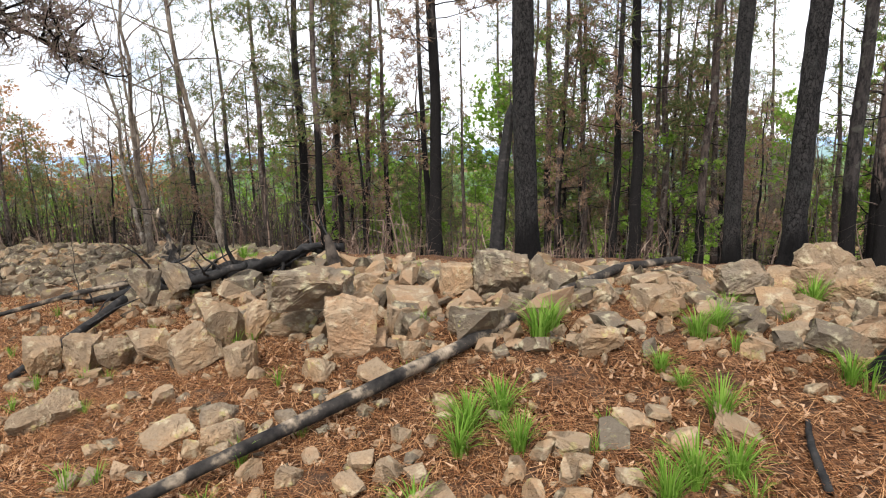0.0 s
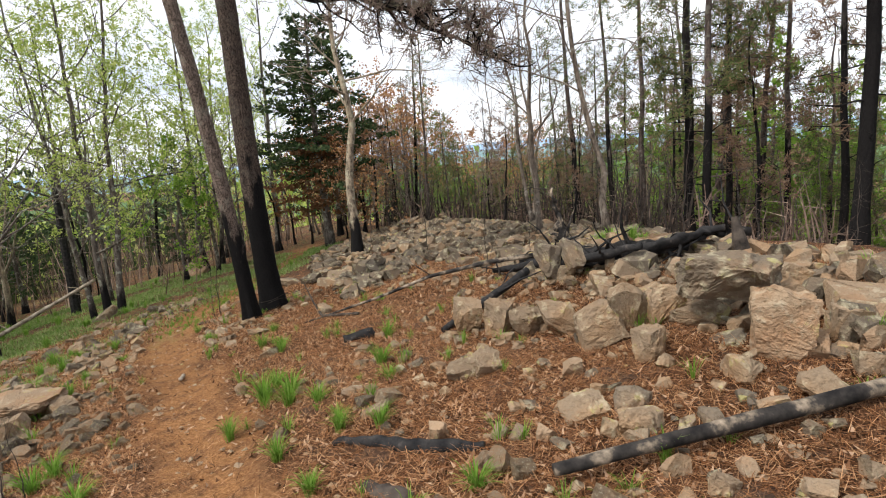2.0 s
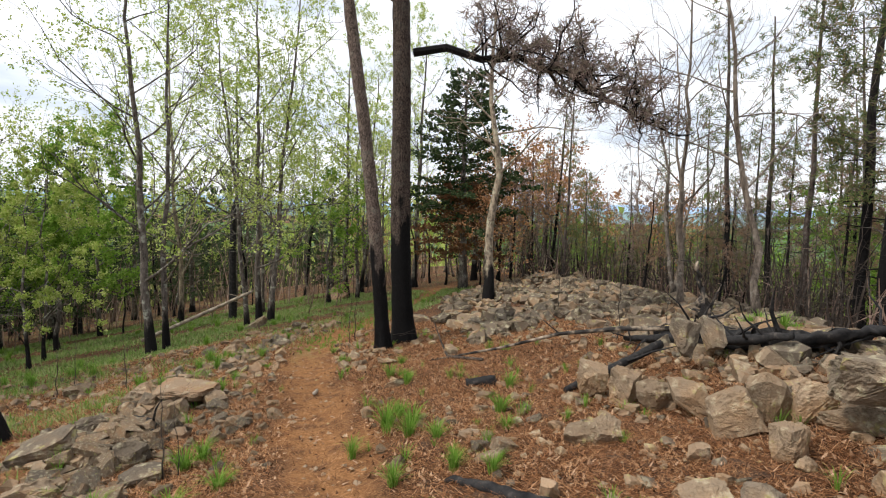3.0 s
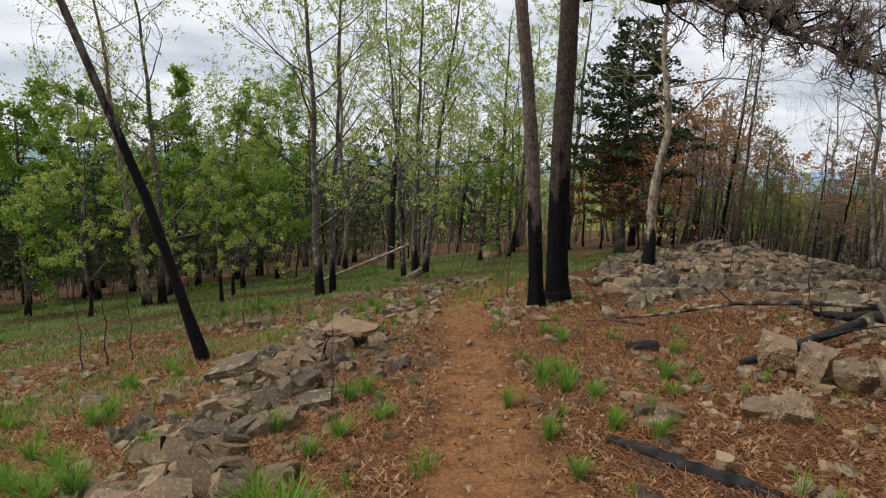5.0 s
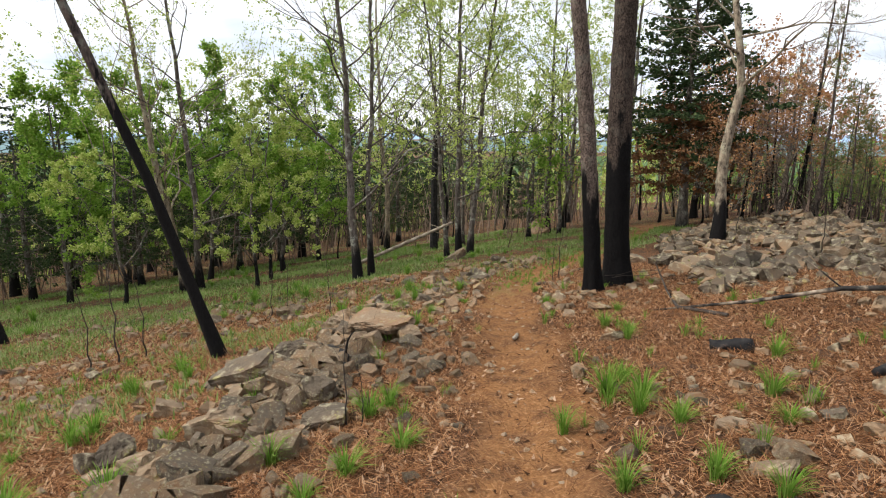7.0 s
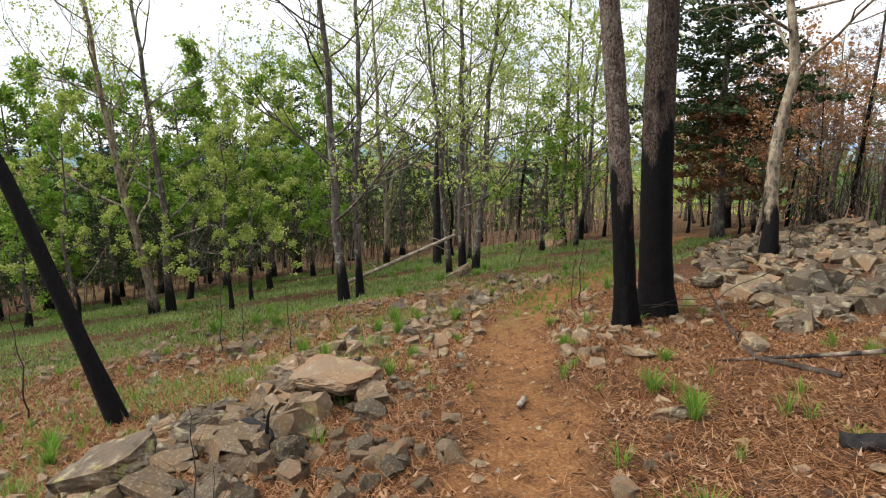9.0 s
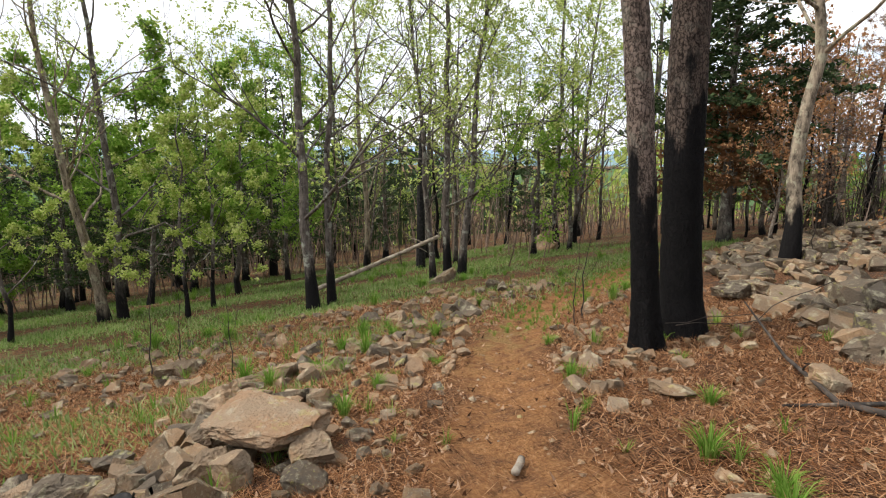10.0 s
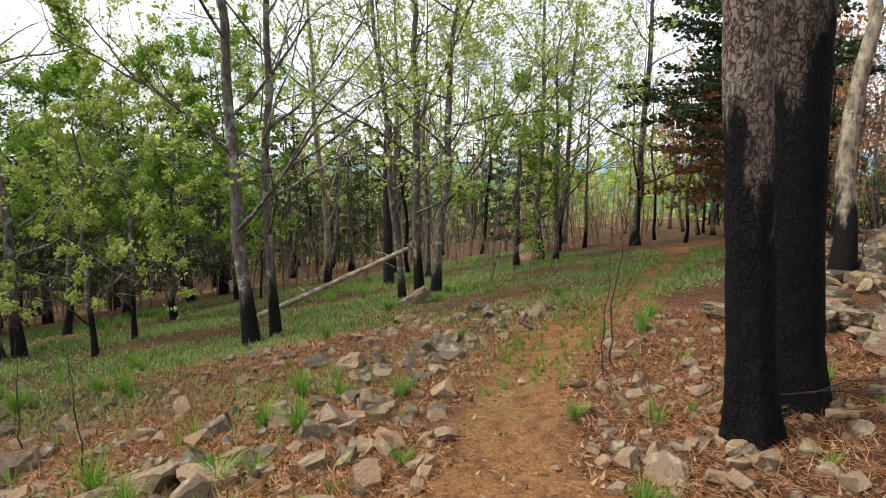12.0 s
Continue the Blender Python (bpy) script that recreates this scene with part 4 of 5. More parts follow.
def plated_pine(x, y, height, r0, lean, seed, label, material=None, foliage=None, rows=170, sides=40, flare=0.42, grain=20, group="charred pines beside the trail"):
    """A near pine with bark plates modelled in the trunk."""
    r = random.Random(seed)
    t = base("pine_tree", x, y, gz(x, y), label, "pine tree", group)
    V, F = [], []
    top = 6.0
    for i in range(rows + 1):
        z = -0.2 + (top + 0.2) * i / rows
        rad = r0 * (1 - 0.55 * max(0, z) / height) * (1 + flare * math.exp(-max(0, z + 0.05) / (1.5 * r0)))
        cx, cy = lean[0] * z + 0.03 * math.sin(z * 0.9 + seed), lean[1] * z + 0.03 * math.cos(z * 0.7 + seed)
        for k in range(sides):
            a = 2 * math.pi * k / sides
            q = Vector((math.cos(a) * rad * grain, math.sin(a) * rad * grain, z * grain * 0.5 + seed * 3))
            off = 0.009 * noise.noise(q * 0.45) + 0.006 * noise.noise(q * 1.4)
            if z < 0.5:
                off += 0.12 * flare * (0.5 - max(0, z)) * math.sin(a * 5 + seed)
            V.append((cx + math.cos(a) * (rad + off), cy + math.sin(a) * (rad + off), z))
    for i in range(rows):
        for k in range(sides):
            a, b2 = i * sides + k, i * sides + (k + 1) % sides
            F.append((a, b2, b2 + sides, a + sides))
    part("trunk", (V, F), material or M_PINE_NEAR, t, flat=False)
    r1 = r0 * (1 - 0.55 * top / height)
    up = ([], [])
    tube(up, [(lean[0] * z, lean[1] * z, z) for z in np.linspace(top - 0.1, height, 10)], taper(r1, 0.04, 10), 12)
    part("upper_trunk", up, M_PINE, t, flat=False)
    limbs, needles = [], ([], [])
    for k in range(26):
        z = height * r.uniform(0.62, 0.98)
        a = r.uniform(0, 2 * math.pi)
        line = wander(r, (lean[0] * z, lean[1] * z, z), (math.cos(a), math.sin(a), 0.2), r.uniform(1.0, 2.6), 5, 0.18, 0.04)
        limbs.append(([], []))
        tube(limbs[-1], line, taper(0.045, 0.008, 6), 5, False)
        for _ in range(14):
            q = along(line, r.uniform(0.4, 1)) + unit(r) * 0.25
            for _ in range(14):
                blade(needles, q + unit(r) * 0.08, unit(r, 0.2), r.uniform(0.14, 0.24), 0.011, r)
    for bough in limbs:
        part("limb", bough, M_PINE, t, flat=False)
    part("crown", needles, foliage or M_NEEDLE_GREY, t)
    return t


PINE_A = plated_pine(-8.16, 5.66, 13, 0.12, (-0.05, -0.1), 5, "scaly-barked pine burnt black at the base beside the trail")
PINE_B = plated_pine(-8.42, 6.28, 15, 0.185, (-0.015, -0.032), 9, "thick scaly-barked pine burnt black at the base, one long low limb", M_PINE_DARK)
r = random.Random(91)
limb, needles = ([], []), ([], [])
main = [Vector(p) for p in ((0.05, 0.05, 5.05), (0.5, 0.4, 5.12), (0.95, 0.8, 4.92), (1.4, 1.15, 4.98), (1.8, 1.45, 4.72), (2.1, 1.55, 4.7), (2.4, 1.75, 4.35), (2.8, 2.0, 4.15), (3.2, 2.2, 3.85))]
tube(limb, main, taper(0.075, 0.018, 9), 8)
for k in range(60):
    f = r.uniform(0.2, 1.0)
    side = wander(r, along(main, f), (r.uniform(-0.2, 1), r.uniform(-0.7, 0.9), r.uniform(-0.4, 1.1)), r.uniform(0.4, 1.25), 6, 0.26, 0.03)
    tube(limb, side, taper(0.022, 0.006, 7), 5, False)
    for _ in range(9):
        twig = wander(r, along(side, r.uniform(0.3, 1)), unit(r, 0.4), r.uniform(0.12, 0.4), 2, 0.2)
        tube(limb, twig, [0.006, 0.005, 0.003], 3, False)
        for _ in range(14):
            blade(needles, twig[-1] + unit(r) * 0.05, unit(r, 0.2), r.uniform(0.12, 0.22), 0.009, r)
LOW_LIMB = part("low_limb", limb, M_PINE_BLACK, PINE_B, "long charred low limb")
part("needles", needles, M_NEEDLE_GREY, LOW_LIMB, "sparse scorched needles")


def crest_pine(x, y, height, r0, lean, seed, material, foliage, label, tufts=7, crown_from=0.42, spread=1.6, stubs=8):
    return tree("pine_tree", x, y, pine_meshes(seed, height, r0, crown_from, spread, tufts, lean, stubs), material, foliage, label, "pine tree", PINES)


BIG_PINE = plated_pine(1.0, 7.7, 15, 0.15, (0.0, 0.0), 21, "tall thick pine with charred scaly trunk on the crest", M_PINE_SOOT, M_NEEDLE, 120, 32, 0.3, 17, PINES)
bough = ([], [])
tube(bough, [(0.1, -0.05, 3.75), (0.5, -0.1, 4.15), (0.9, -0.1, 4.3), (1.5, -0.15, 4.5), (2.2, -0.1, 4.75)], [0.07, 0.06, 0.05, 0.04, 0.015], 8)
part("limb", bough, M_PINE_BLACK, BIG_PINE, "thick charred side limb")
plated_pine(4.12, 8.57, 14, 0.12, (0.02, 0.02), 22, "tall pine with charred scaly trunk on the crest", M_PINE_SOOT, M_NEEDLE, 120, 32, 0.35, 17, PINES)
plated_pine(3.95, 6.7, 14, 0.125, (0.035, 0.0), 23, "thick plated pine on the rocky crest", M_PINE_SOOT, M_NEEDLE_GREY, 120, 32, 0.5, 17, PINES)
crest_pine(7.3, 10.8, 14, 0.136, (0, 0), 4, M_PINE_BLACK, M_NEEDLE, "slim charred pine beyond the crest")
crest_pine(3.88, 12.4, 12, 0.136, (0, 0), 6, M_PINE_BLACK, M_NEEDLE, "slim charred pine beyond the crest", 8, 0.4)
crest_pine(2.63, 15.8, 12, 0.104, (0, 0), 7, M_PINE, M_NEEDLE_BROWN, "slim scorched pine beyond the crest", 8, 0.35)
crest_pine(-0.32, 12.0, 12, 0.136, (0.0, 0), 8, M_PINE_BLACK, M_NEEDLE_BROWN, "slim charred pine with brown scorched crown", 9, 0.35)
crest_pine(-3.53, 14.5, 11, 0.120, (0, 0), 12, M_PINE_BLACK, M_NEEDLE, "slim charred pine with dark green crown", 13, 0.3, 2.0)
crest_pine(-3.0, 13.6, 9, 0.104, (0.01, 0), 13, M_PINE, M_NEEDLE, "slim scorched pine with green crown", 12, 0.3, 1.8)
crest_pine(-1.79, 16.9, 10, 0.088, (0, 0), 14, M_PINE, M_NEEDLE_BROWN, "slim scorched pine beyond the crest", 8, 0.3)
crest_pine(5.85, 13.8, 12, 0.112, (0, 0), 15, M_PINE, M_NEEDLE, "slim scorched pine beyond the crest")
crest_pine(8.3, 11.3, 13, 0.112, (0, 0), 16, M_PINE, M_NEEDLE_BROWN, "slim scorched pine beyond the crest")
plated_pine(2.78, 3.0, 14, 0.19, (0.06, -0.03), 24, "thick black pine with a flared charred root", M_PINE_SOOT, M_NEEDLE, 120, 40, 1.3, 17, PINES)
crest_pine(-13.75, -3.2, 15, 0.2, (-0.14, -0.17), 19, M_PINE, M_NEEDLE, "thick dark pine leaning on the grassy slope", 8, 0.5, 2.2, 4)
crest_pine(-15.6, -4.6, 13, 0.12, (-0.12, -0.13), 20, M_PINE, M_NEEDLE, "slim dark pine on the grassy slope", 8, 0.5, 1.6, 4)
# the broken black snag beside the tall pine, and a burnt stump
snag = base("burnt_snag", 0.62, 7.8, gz(0.62, 7.8), "broken charred snag leaning on the tall pine", "snag")
out = ([], [])
tube(out, [(0, 0, -0.2), (0.02, 0, 0.3), (0.1, 0.02, 1.2), (0.2, 0.05, 1.9), (0.22, 0.05, 2.05)], [0.12, 0.1, 0.08, 0.06, 0.01], 9)
part("stem", out, M_CHAR, snag)
stump = base("burnt_stump", -1.25, 6.4, gz(-1.25, 6.4), "short leaning burnt stump behind the stone row", "stump")
out = ([], [])
tube(out, [(0.05, 0, -0.3), (0, 0, 0.0), (-0.05, 0, 0.2), (-0.1, 0.03, 0.42)], [0.09, 0.08, 0.07, 0.03], 9)
part("stem", out, M_TWIG, stump)

# the pale tree with a burnt foot by the rock pile
tree("pale_tree", -11.0, 11.1, broadleaf_meshes(31, 8.0, 0.135, 0, 0.1, (-0.07, 0.02), 0.42, 3, 0.8, 0.28, 0.09), M_PALE, M_LEAF, "pale dead tree with lichened bark and burnt black foot", "dead tree")

# bare scorched trees on the crest
BARE = "bare scorched trees"
for seed, x, y, h, r0, lean in ((41, -3.98, 10.2, 6.5, 0.09, (-0.12, 0)), (42, -5.5, 10.6, 6.0, 0.08, (-0.02, 0)), (43, -7.6, 14.4, 6.5, 0.08, (0.0, 0)), (44, -6.3, 12.0, 5.5, 0.07, (-0.2, 0.05)), (45, -9.0, 17.5, 6.0, 0.08, (0, 0)), (46, -16.0, 21.0, 7.0, 0.08, (0.02, 0)), (47, -12.0, 20.0, 6.5, 0.07, (0, 0))):
    tree("bare_tree", x, y, broadleaf_meshes(seed, h, 0.72 * r0, 0, 0.1, lean, 0.32, 3, 0.75, 0.4, 0.07), M_BARE, M_LEAF, "bare grey-brown tree with scorched crooked branches", "bare tree", BARE)

# leaning slim trunk and oaks on the slope
tree("leaning_tree", -8.85, 0.55, broadleaf_meshes(51, 9, 0.075, 500, 0.09, (-0.05, -0.34), 0.62, 2, 0.7, 0.2, 0.03), M_PINE, M_LEAF, "slim dark leaning tree beside the ledge", "tree")


def oak(seed, x, y, h, r0, leaves, lean=(0, 0), material=None, crown_from=0.18, size=0.12, foliage=None, label="slim oak with lichened bark and young green leaves"):
    return tree("oak_tree", x, y, broadleaf_meshes(seed, h, r0, int(leaves * (5.2 if size < 0.15 else 4.6)), 0.56 * size, lean, crown_from), material or M_OAK, foliage or M_LEAF, label, "oak tree", OAKS)


oak(61, -15.3, 3.95, 9.5, 0.108, 800, (-0.06, -0.04))
oak(62, -15.5, 4.35, 9.0, 0.079, 900, (0.01, -0.02))
oak(63, -17.0, 7.45, 9.5, 0.094, 1500, (-0.02, -0.03))
oak(64, -17.3, 7.95, 10, 0.094, 1500, (0.0, 0.09))
oak(65, -17.2, 7.15, 9.0, 0.072, 1300, (-0.03, -0.06))
oak(66, -18.9, 0.3, 9.5, 0.101, 700, (-0.02, -0.05))
oak(67, -19.1, -0.1, 9.0, 0.115, 500, (0.02, -0.12), M_PALE)
oak(68, -20.2, 12.6, 9.5, 0.094, 1700, (0, 0.03))
oak(69, -21.6, 14.2, 9.5, 0.094, 1700, (0.03, 0.06))
oak(70, -21.0, 9.4, 8.0, 0.065, 900, (0, 0))
oak(71, -19.5, 15.4, 10, 0.108, 1600, (0, 0.01))
oak(72, -22.5, 6.9, 10, 0.101, 1500, (0, 0), M_PALE)
oak(73, -24.0, 9.5, 10, 0.094, 1600, (0.04, 0.02))
oak(74, -13.2, -6.5, 9.0, 0.079, 1500, (0.05, 0.0))
oak(75, -20.6, -3.2, 5.6, 0.08, 2600, (0, 0.0), None, 0.16, 0.17, M_LEAF_DEEP, "leafy green oak in full young leaf")
oak(76, -22.0, 0.6, 6.1, 0.08, 3400, (0, 0.0), None, 0.16, 0.17, M_LEAF_DEEP, "leafy green oak in full young leaf")
oak(77, -21.3, 2.9, 5.2, 0.08, 2600, (0, 0.0), None, 0.16, 0.17, M_LEAF_DEEP, "leafy green oak in full young leaf")
oak(78, -24.0, 4.6, 6.5, 0.08, 2600, (0, 0.0), None, 0.16, 0.17, M_LEAF_DEEP, "leafy green oak in full young leaf")
oak(79, -20.2, -6.4, 6.5, 0.08, 2600, (0, 0.0), None, 0.16, 0.17, M_LEAF_DEEP, "leafy green oak in full young leaf")
oak(80, -25.5, -2.2, 6.4, 0.08, 3000, (0, 0.0), None, 0.16, 0.17, M_LEAF_DEEP, "leafy green oak in full young leaf")
oak(85, -18.3, -8.8, 6.5, 0.08, 2400, (0, 0.0), None, 0.16, 0.17, M_LEAF_DEEP, "leafy green oak in full young leaf")
oak(86, -19.3, 11.2, 4.2, 0.08, 900, (0, 0.0), None, 0.16, 0.17, M_LEAF_DEEP, "leafy green oak in full young leaf")
# leafy young trees low on the slope
for seed, x, y, h in ((81, -17.0, 1.7, 4.0), (82, -17.2, -1.4, 4.2), (83, -18.5, 2.2, 4.8)):
    tree("young_tree", x, y, broadleaf_meshes(seed, h, 0.05, 9000, 0.058, (0.02, 0), 0.12, 2, 0.95, 0.36), M_OAK, M_LEAF, "bushy young tree in bright new leaf on the slope", "tree", OAKS, split=False)
# charred broken snag among the oaks
snag = base("burnt_snag", -20.4, 8.0, gz(-20.4, 8.0), "tall broken charred snag among the oaks", "snag")
out = ([], [])
tube(out, [(0, 0, -0.2), (0.02, 0.0, 1.2), (-0.02, 0.02, 2.6), (0.03, 0.06, 3.9), (0.03, 0.12, 4.2)], [0.15, 0.12, 0.11, 0.1, 0.03], 9)
part("stem", out, M_CHAR, snag)


def cedar_meshes(seed, height, r0, wide, boughs, low=0.14, fine=1.0):
    """Trunk, boughs and flat, drooping sprays of a cedar."""
    r = random.Random(seed)
    pts = trunk_line(r, height, (0, 0), 10, 0.02)
    trunk = trunk_mesh(r, pts, r0, 0.02, 9)
    limbs, crown = [], ([], [])
    for k in range(boughs):
        f = low + (0.99 - low) * (k + r.random()) / boughs
        a = k * 2.4 + r.uniform(-0.4, 0.4)
        length = wide * (1.03 - f) ** 0.7 * r.choice((0.45, 0.7, 0.85, 1.0, 1.15))
        line = wander(r, along(pts, f), (math.cos(a), math.sin(a), r.uniform(0.0, 0.35)), length + 0.15, 5, 0.12, -0.02)
        limbs.append(([], []))
        tube(limbs[-1], line, taper(0.022, 0.005, 6), 3, False)
        for _ in range(int((4 + 9 * length) * fine)):
            q = along(line, r.uniform(0.25, 1))
            side = (Vector((-math.sin(a), math.cos(a), 0)) * r.choice((-1, 1)) + Vector((math.cos(a), math.sin(a), 0)) * r.uniform(0.3, 1.4) + Vector((0, 0, r.uniform(-0.15, 0.5)))).normalized()
            reach = r.uniform(0.15, 0.42)
            for _ in range(6):
                p = q + side * reach * r.uniform(0.1, 1.0) + unit(r) * 0.05
                leaf(crown, p, (side + unit(r) * 0.6).normalized(), r.uniform(0.06, 0.15), r)
    return trunk, limbs, crown


C1 = tree("cedar_tree", -14.7, 13.7, cedar_meshes(81, 7.4, 0.15, 2.9, 120, 0.3, 1.35), M_OAK, M_CEDAR, "dark green cedar with scorched lower branches", "cedar", "cedars", split=False)
part("lower_crown", cedar_meshes(84, 3.6, 0.05, 2.4, 70, 0.3)[2], M_CEDAR_SCORCHED, C1, "scorched brown lower sprays")
C2 = tree("cedar_tree", -27.5, 4.5, cedar_meshes(82, 7.5, 0.15, 2.6, 75), M_OAK, M_CEDAR, "dense dark cedar in the wood", "cedar", "cedars", split=False)
for x, y, s, turn in ((-29.5, 1.0, 1.0, 40), (-31.0, 7.5, 0.9, 130), (-26.0, -4.0, 0.9, 200), (-28.5, -6.5, 1.1, 80), (-22.4, 13.2, 0.6, 10), (-24.0, -8.5, 0.9, 300), (-17.5, 17.0, 0.8, 220), (-33, -2, 1.1, 20), (-24.6, 1.7, 0.75, 50), (-26.0, 3.4, 0.8, 150), (-23.6, -1.6, 0.7, 250), (-27.0, -0.6, 0.8, 340), (-24.5, -5.0, 0.75, 100), (-29, 9.5, 0.8, 10)):
    c = copy_thing(C2, pose(x, y, gz(x, y), 0, 0, turn))
    c.scale = (s, s, s)
RUST = tree("scorched_tree", -15.2, 15.6, broadleaf_meshes(83, 4.4, 0.07, 1500, 0.11, (0, 0), 0.15, 3, 0.9, 0.5), M_BARE, M_RUST, "rust-brown scorched bushy tree on the slope", "scorched tree", "scorched trees", split=False)
for x, y, s, turn in ((-15.5, 19.0, 1.1, 70), (-17.8, 21.5, 1.1, 160), (-13.0, 13.2, 0.6, 30), (-20.5, 22.5, 1.2, 250), (-27, 18, 0.8, 90), (-12.5, 24, 0.9, 200), (-18.5, 17.5, 0.9, 110), (-17.0, 25, 1.0, 10), (-13.8, 17.6, 0.8, 300), (-21, 26, 1.2, 60), (-10.5, 20.5, 0.8, 140), (-23.5, 21, 1.0, 330)):
    c = copy_thing(RUST, pose(x, y, gz(x, y), 0, 0, turn))
    c.scale = (s, s, s)

# ---- the wood behind: copies of a few trees ----
far_pine = [tree("pine_tree", 6 + 3 * k, 22 + 2 * k, pine_meshes(200 + k, 11 + k, 0.12, 0.3, 1.5, 8, (0.01, 0), 10, False), (M_PINE, M_PINE_BLACK)[k % 2], (M_NEEDLE, M_NEEDLE_BROWN, M_NEEDLE)[k], "slim scorched pine in the wood", "pine tree", PINES, split=False) for k in range(3)]
short_pine = [tree("pine_tree", -1 - 2.5 * k, 19 + 2 * k, pine_meshes(300 + k, 6.5 + k * 0.7, 0.075, 0.22, 1.5, 11, (0.01, 0), 8, False), (M_PINE, M_PINE_BLACK)[k % 2], (M_NEEDLE, M_NEEDLE_BROWN, M_NEEDLE, M_NEEDLE_GREY)[k], "short slim pine with scorched brown-green crown", "pine tree", PINES, split=False) for k in range(4)]
far_oak = [tree("oak_tree", -30 - 3 * k, 14 - 6 * k, broadleaf_meshes(220 + k, 9 + k * 0.5, 0.1, 1500, 0.15, (0, 0), 0.3, 2, 0.8, 0.34), M_OAK, M_LEAF, "slim oak in young leaf in the wood", "oak tree", OAKS, split=False) for k in range(3)]
lush = [tree("broadleaf_tree", 4 - 6 * k, 30 + 3 * k, broadleaf_meshes(240 + k, 8.5, 0.12, 1900, 0.23, (0, 0), 0.12, 1, 0.9, 0.5), M_OAK, M_LEAF_DEEP, "lush green broadleaf tree down the slope", "tree", "green trees of the slope", split=False) for k in range(2)]
pole = [tree("bare_pole_tree", -34, 10 + 5 * k, broadleaf_meshes(260 + k, 7.5, 0.08, 0, 0.1, (0.02, 0), 0.55, 1, 0.6, 0.2), (M_PINE, M_BARE)[k], M_LEAF, "slim bare trunk in the wood", "bare tree", BARE, split=False) for k in range(2)]
sapling = [tree("burnt_sapling", -3.5 + k, 9.3, broadleaf_meshes(280 + k, 1.7, 0.012, 0, 0.1, (0.05, 0), 0.15, 2, 0.6, 0.4, 0.02), M_TWIG, M_LEAF, "thin burnt sapling with bare twigs", "sapling", "burnt saplings", split=False) for k in range(2)]


def plant(kinds, x, y, lo, hi):
    s = rng.uniform(lo, hi)
    tip = 4.5 if kinds is pole else 2.0
    c = copy_thing(rng.choice(kinds), pose(x, y, gz(x, y) - 0.05, rng.gauss(0, tip), rng.gauss(0, tip), rng.uniform(0, 360)))
    c.scale = (s, s, s)
    return c


def sector(lo, hi, near_m, far_m):
    """A place between two bearings (degrees left of straight ahead at the start) and two distances."""
    a, d = radians(rng.uniform(lo, hi)), math.sqrt(rng.uniform(near_m ** 2, far_m ** 2))
    return -math.sin(a) * d, math.cos(a) * d


for _ in range(22):
    plant(short_pine, *sector(6, 36, 13, 24), 0.3, 0.5)
for _ in range(12):
    plant(short_pine, *sector(-46, 6, 12, 22), 0.35, 0.6)
for _ in range(3):
    plant(far_pine, *sector(12, 24, 13, 20), 0.6, 0.8)
for _ in range(46):
    plant(far_pine, *sector(-48, 10, 15, 36), 0.55, 0.92)
for _ in range(26):
    plant(far_pine, *sector(-48, -8, 13, 28), 0.65, 0.95)
for _ in range(8):
    plant(far_pine, *sector(10, 16, 15, 36), 0.6, 0.9)
for _ in range(22):
    plant(far_pine, *sector(12, 42, 18, 36), 0.35, 0.6)
for _ in range(30):
    plant(short_pine, *sector(-46, 10, 13, 27), 0.5, 1.0)
for _ in range(20):
    plant(short_pine, *sector(16, 48, 20, 36), 0.35, 0.65)
for _ in range(58):
    plant(lush, *sector(-50, 9, 20, 42), 0.5, 0.85)
for _ in range(12):
    plant(lush, *sector(9, 20, 24, 52), 0.45, 0.8)
for _ in range(16):
    plant(lush, *sector(-48, 12, 14, 24), 0.2, 0.4)
for _ in range(26):
    plant(lush, *sector(14, 45, 34, 60), 0.4, 0.6)
for _ in range(32):
    plant(far_oak, *sector(52, 118, 23, 46), 0.6, 0.95)
for _ in range(46):
    plant(pole, *sector(46, 118, 22, 50), 0.35, 1.2)
for _ in range(40):
    plant(pole, *sector(18, 52, 20, 40), 0.4, 0.75)
for _ in range(22):
    plant(lush, *sector(78, 125, 26, 48), 0.5, 0.8)
for _ in range(60):
    x, y = sector(-35, 50, 7.6, 13)
    if 0.6 * x + 0.8 * y > 6.0:
        plant(sapling, x, y, 0.5, 1.2)
for x, y, s in ((-9.5, -0.65, 0.9), (-9.6, -0.35, 0.8), (-9.35, -0.95, 0.8), (-5.4, 1.35, 0.55), (-5.35, 1.45, 0.4), (-9.95, 6.25, 0.75), (-9.75, 6.0, 0.6), (-11.6, 1.75, 0.6), (-11.4, 1.45, 0.7), (-10.6, 2.3, 0.6), (-4.6, 7.0, 0.7), (-4.2, 7.6, 0.5), (-7.6, 9.6, 0.8), (-11.2, 11.9, 0.9)):
    c = copy_thing(rng.choice(sapling), pose(x, y, gz(x, y), 0, 0, rng.uniform(0, 360)))
    c.scale = (s, s, s)


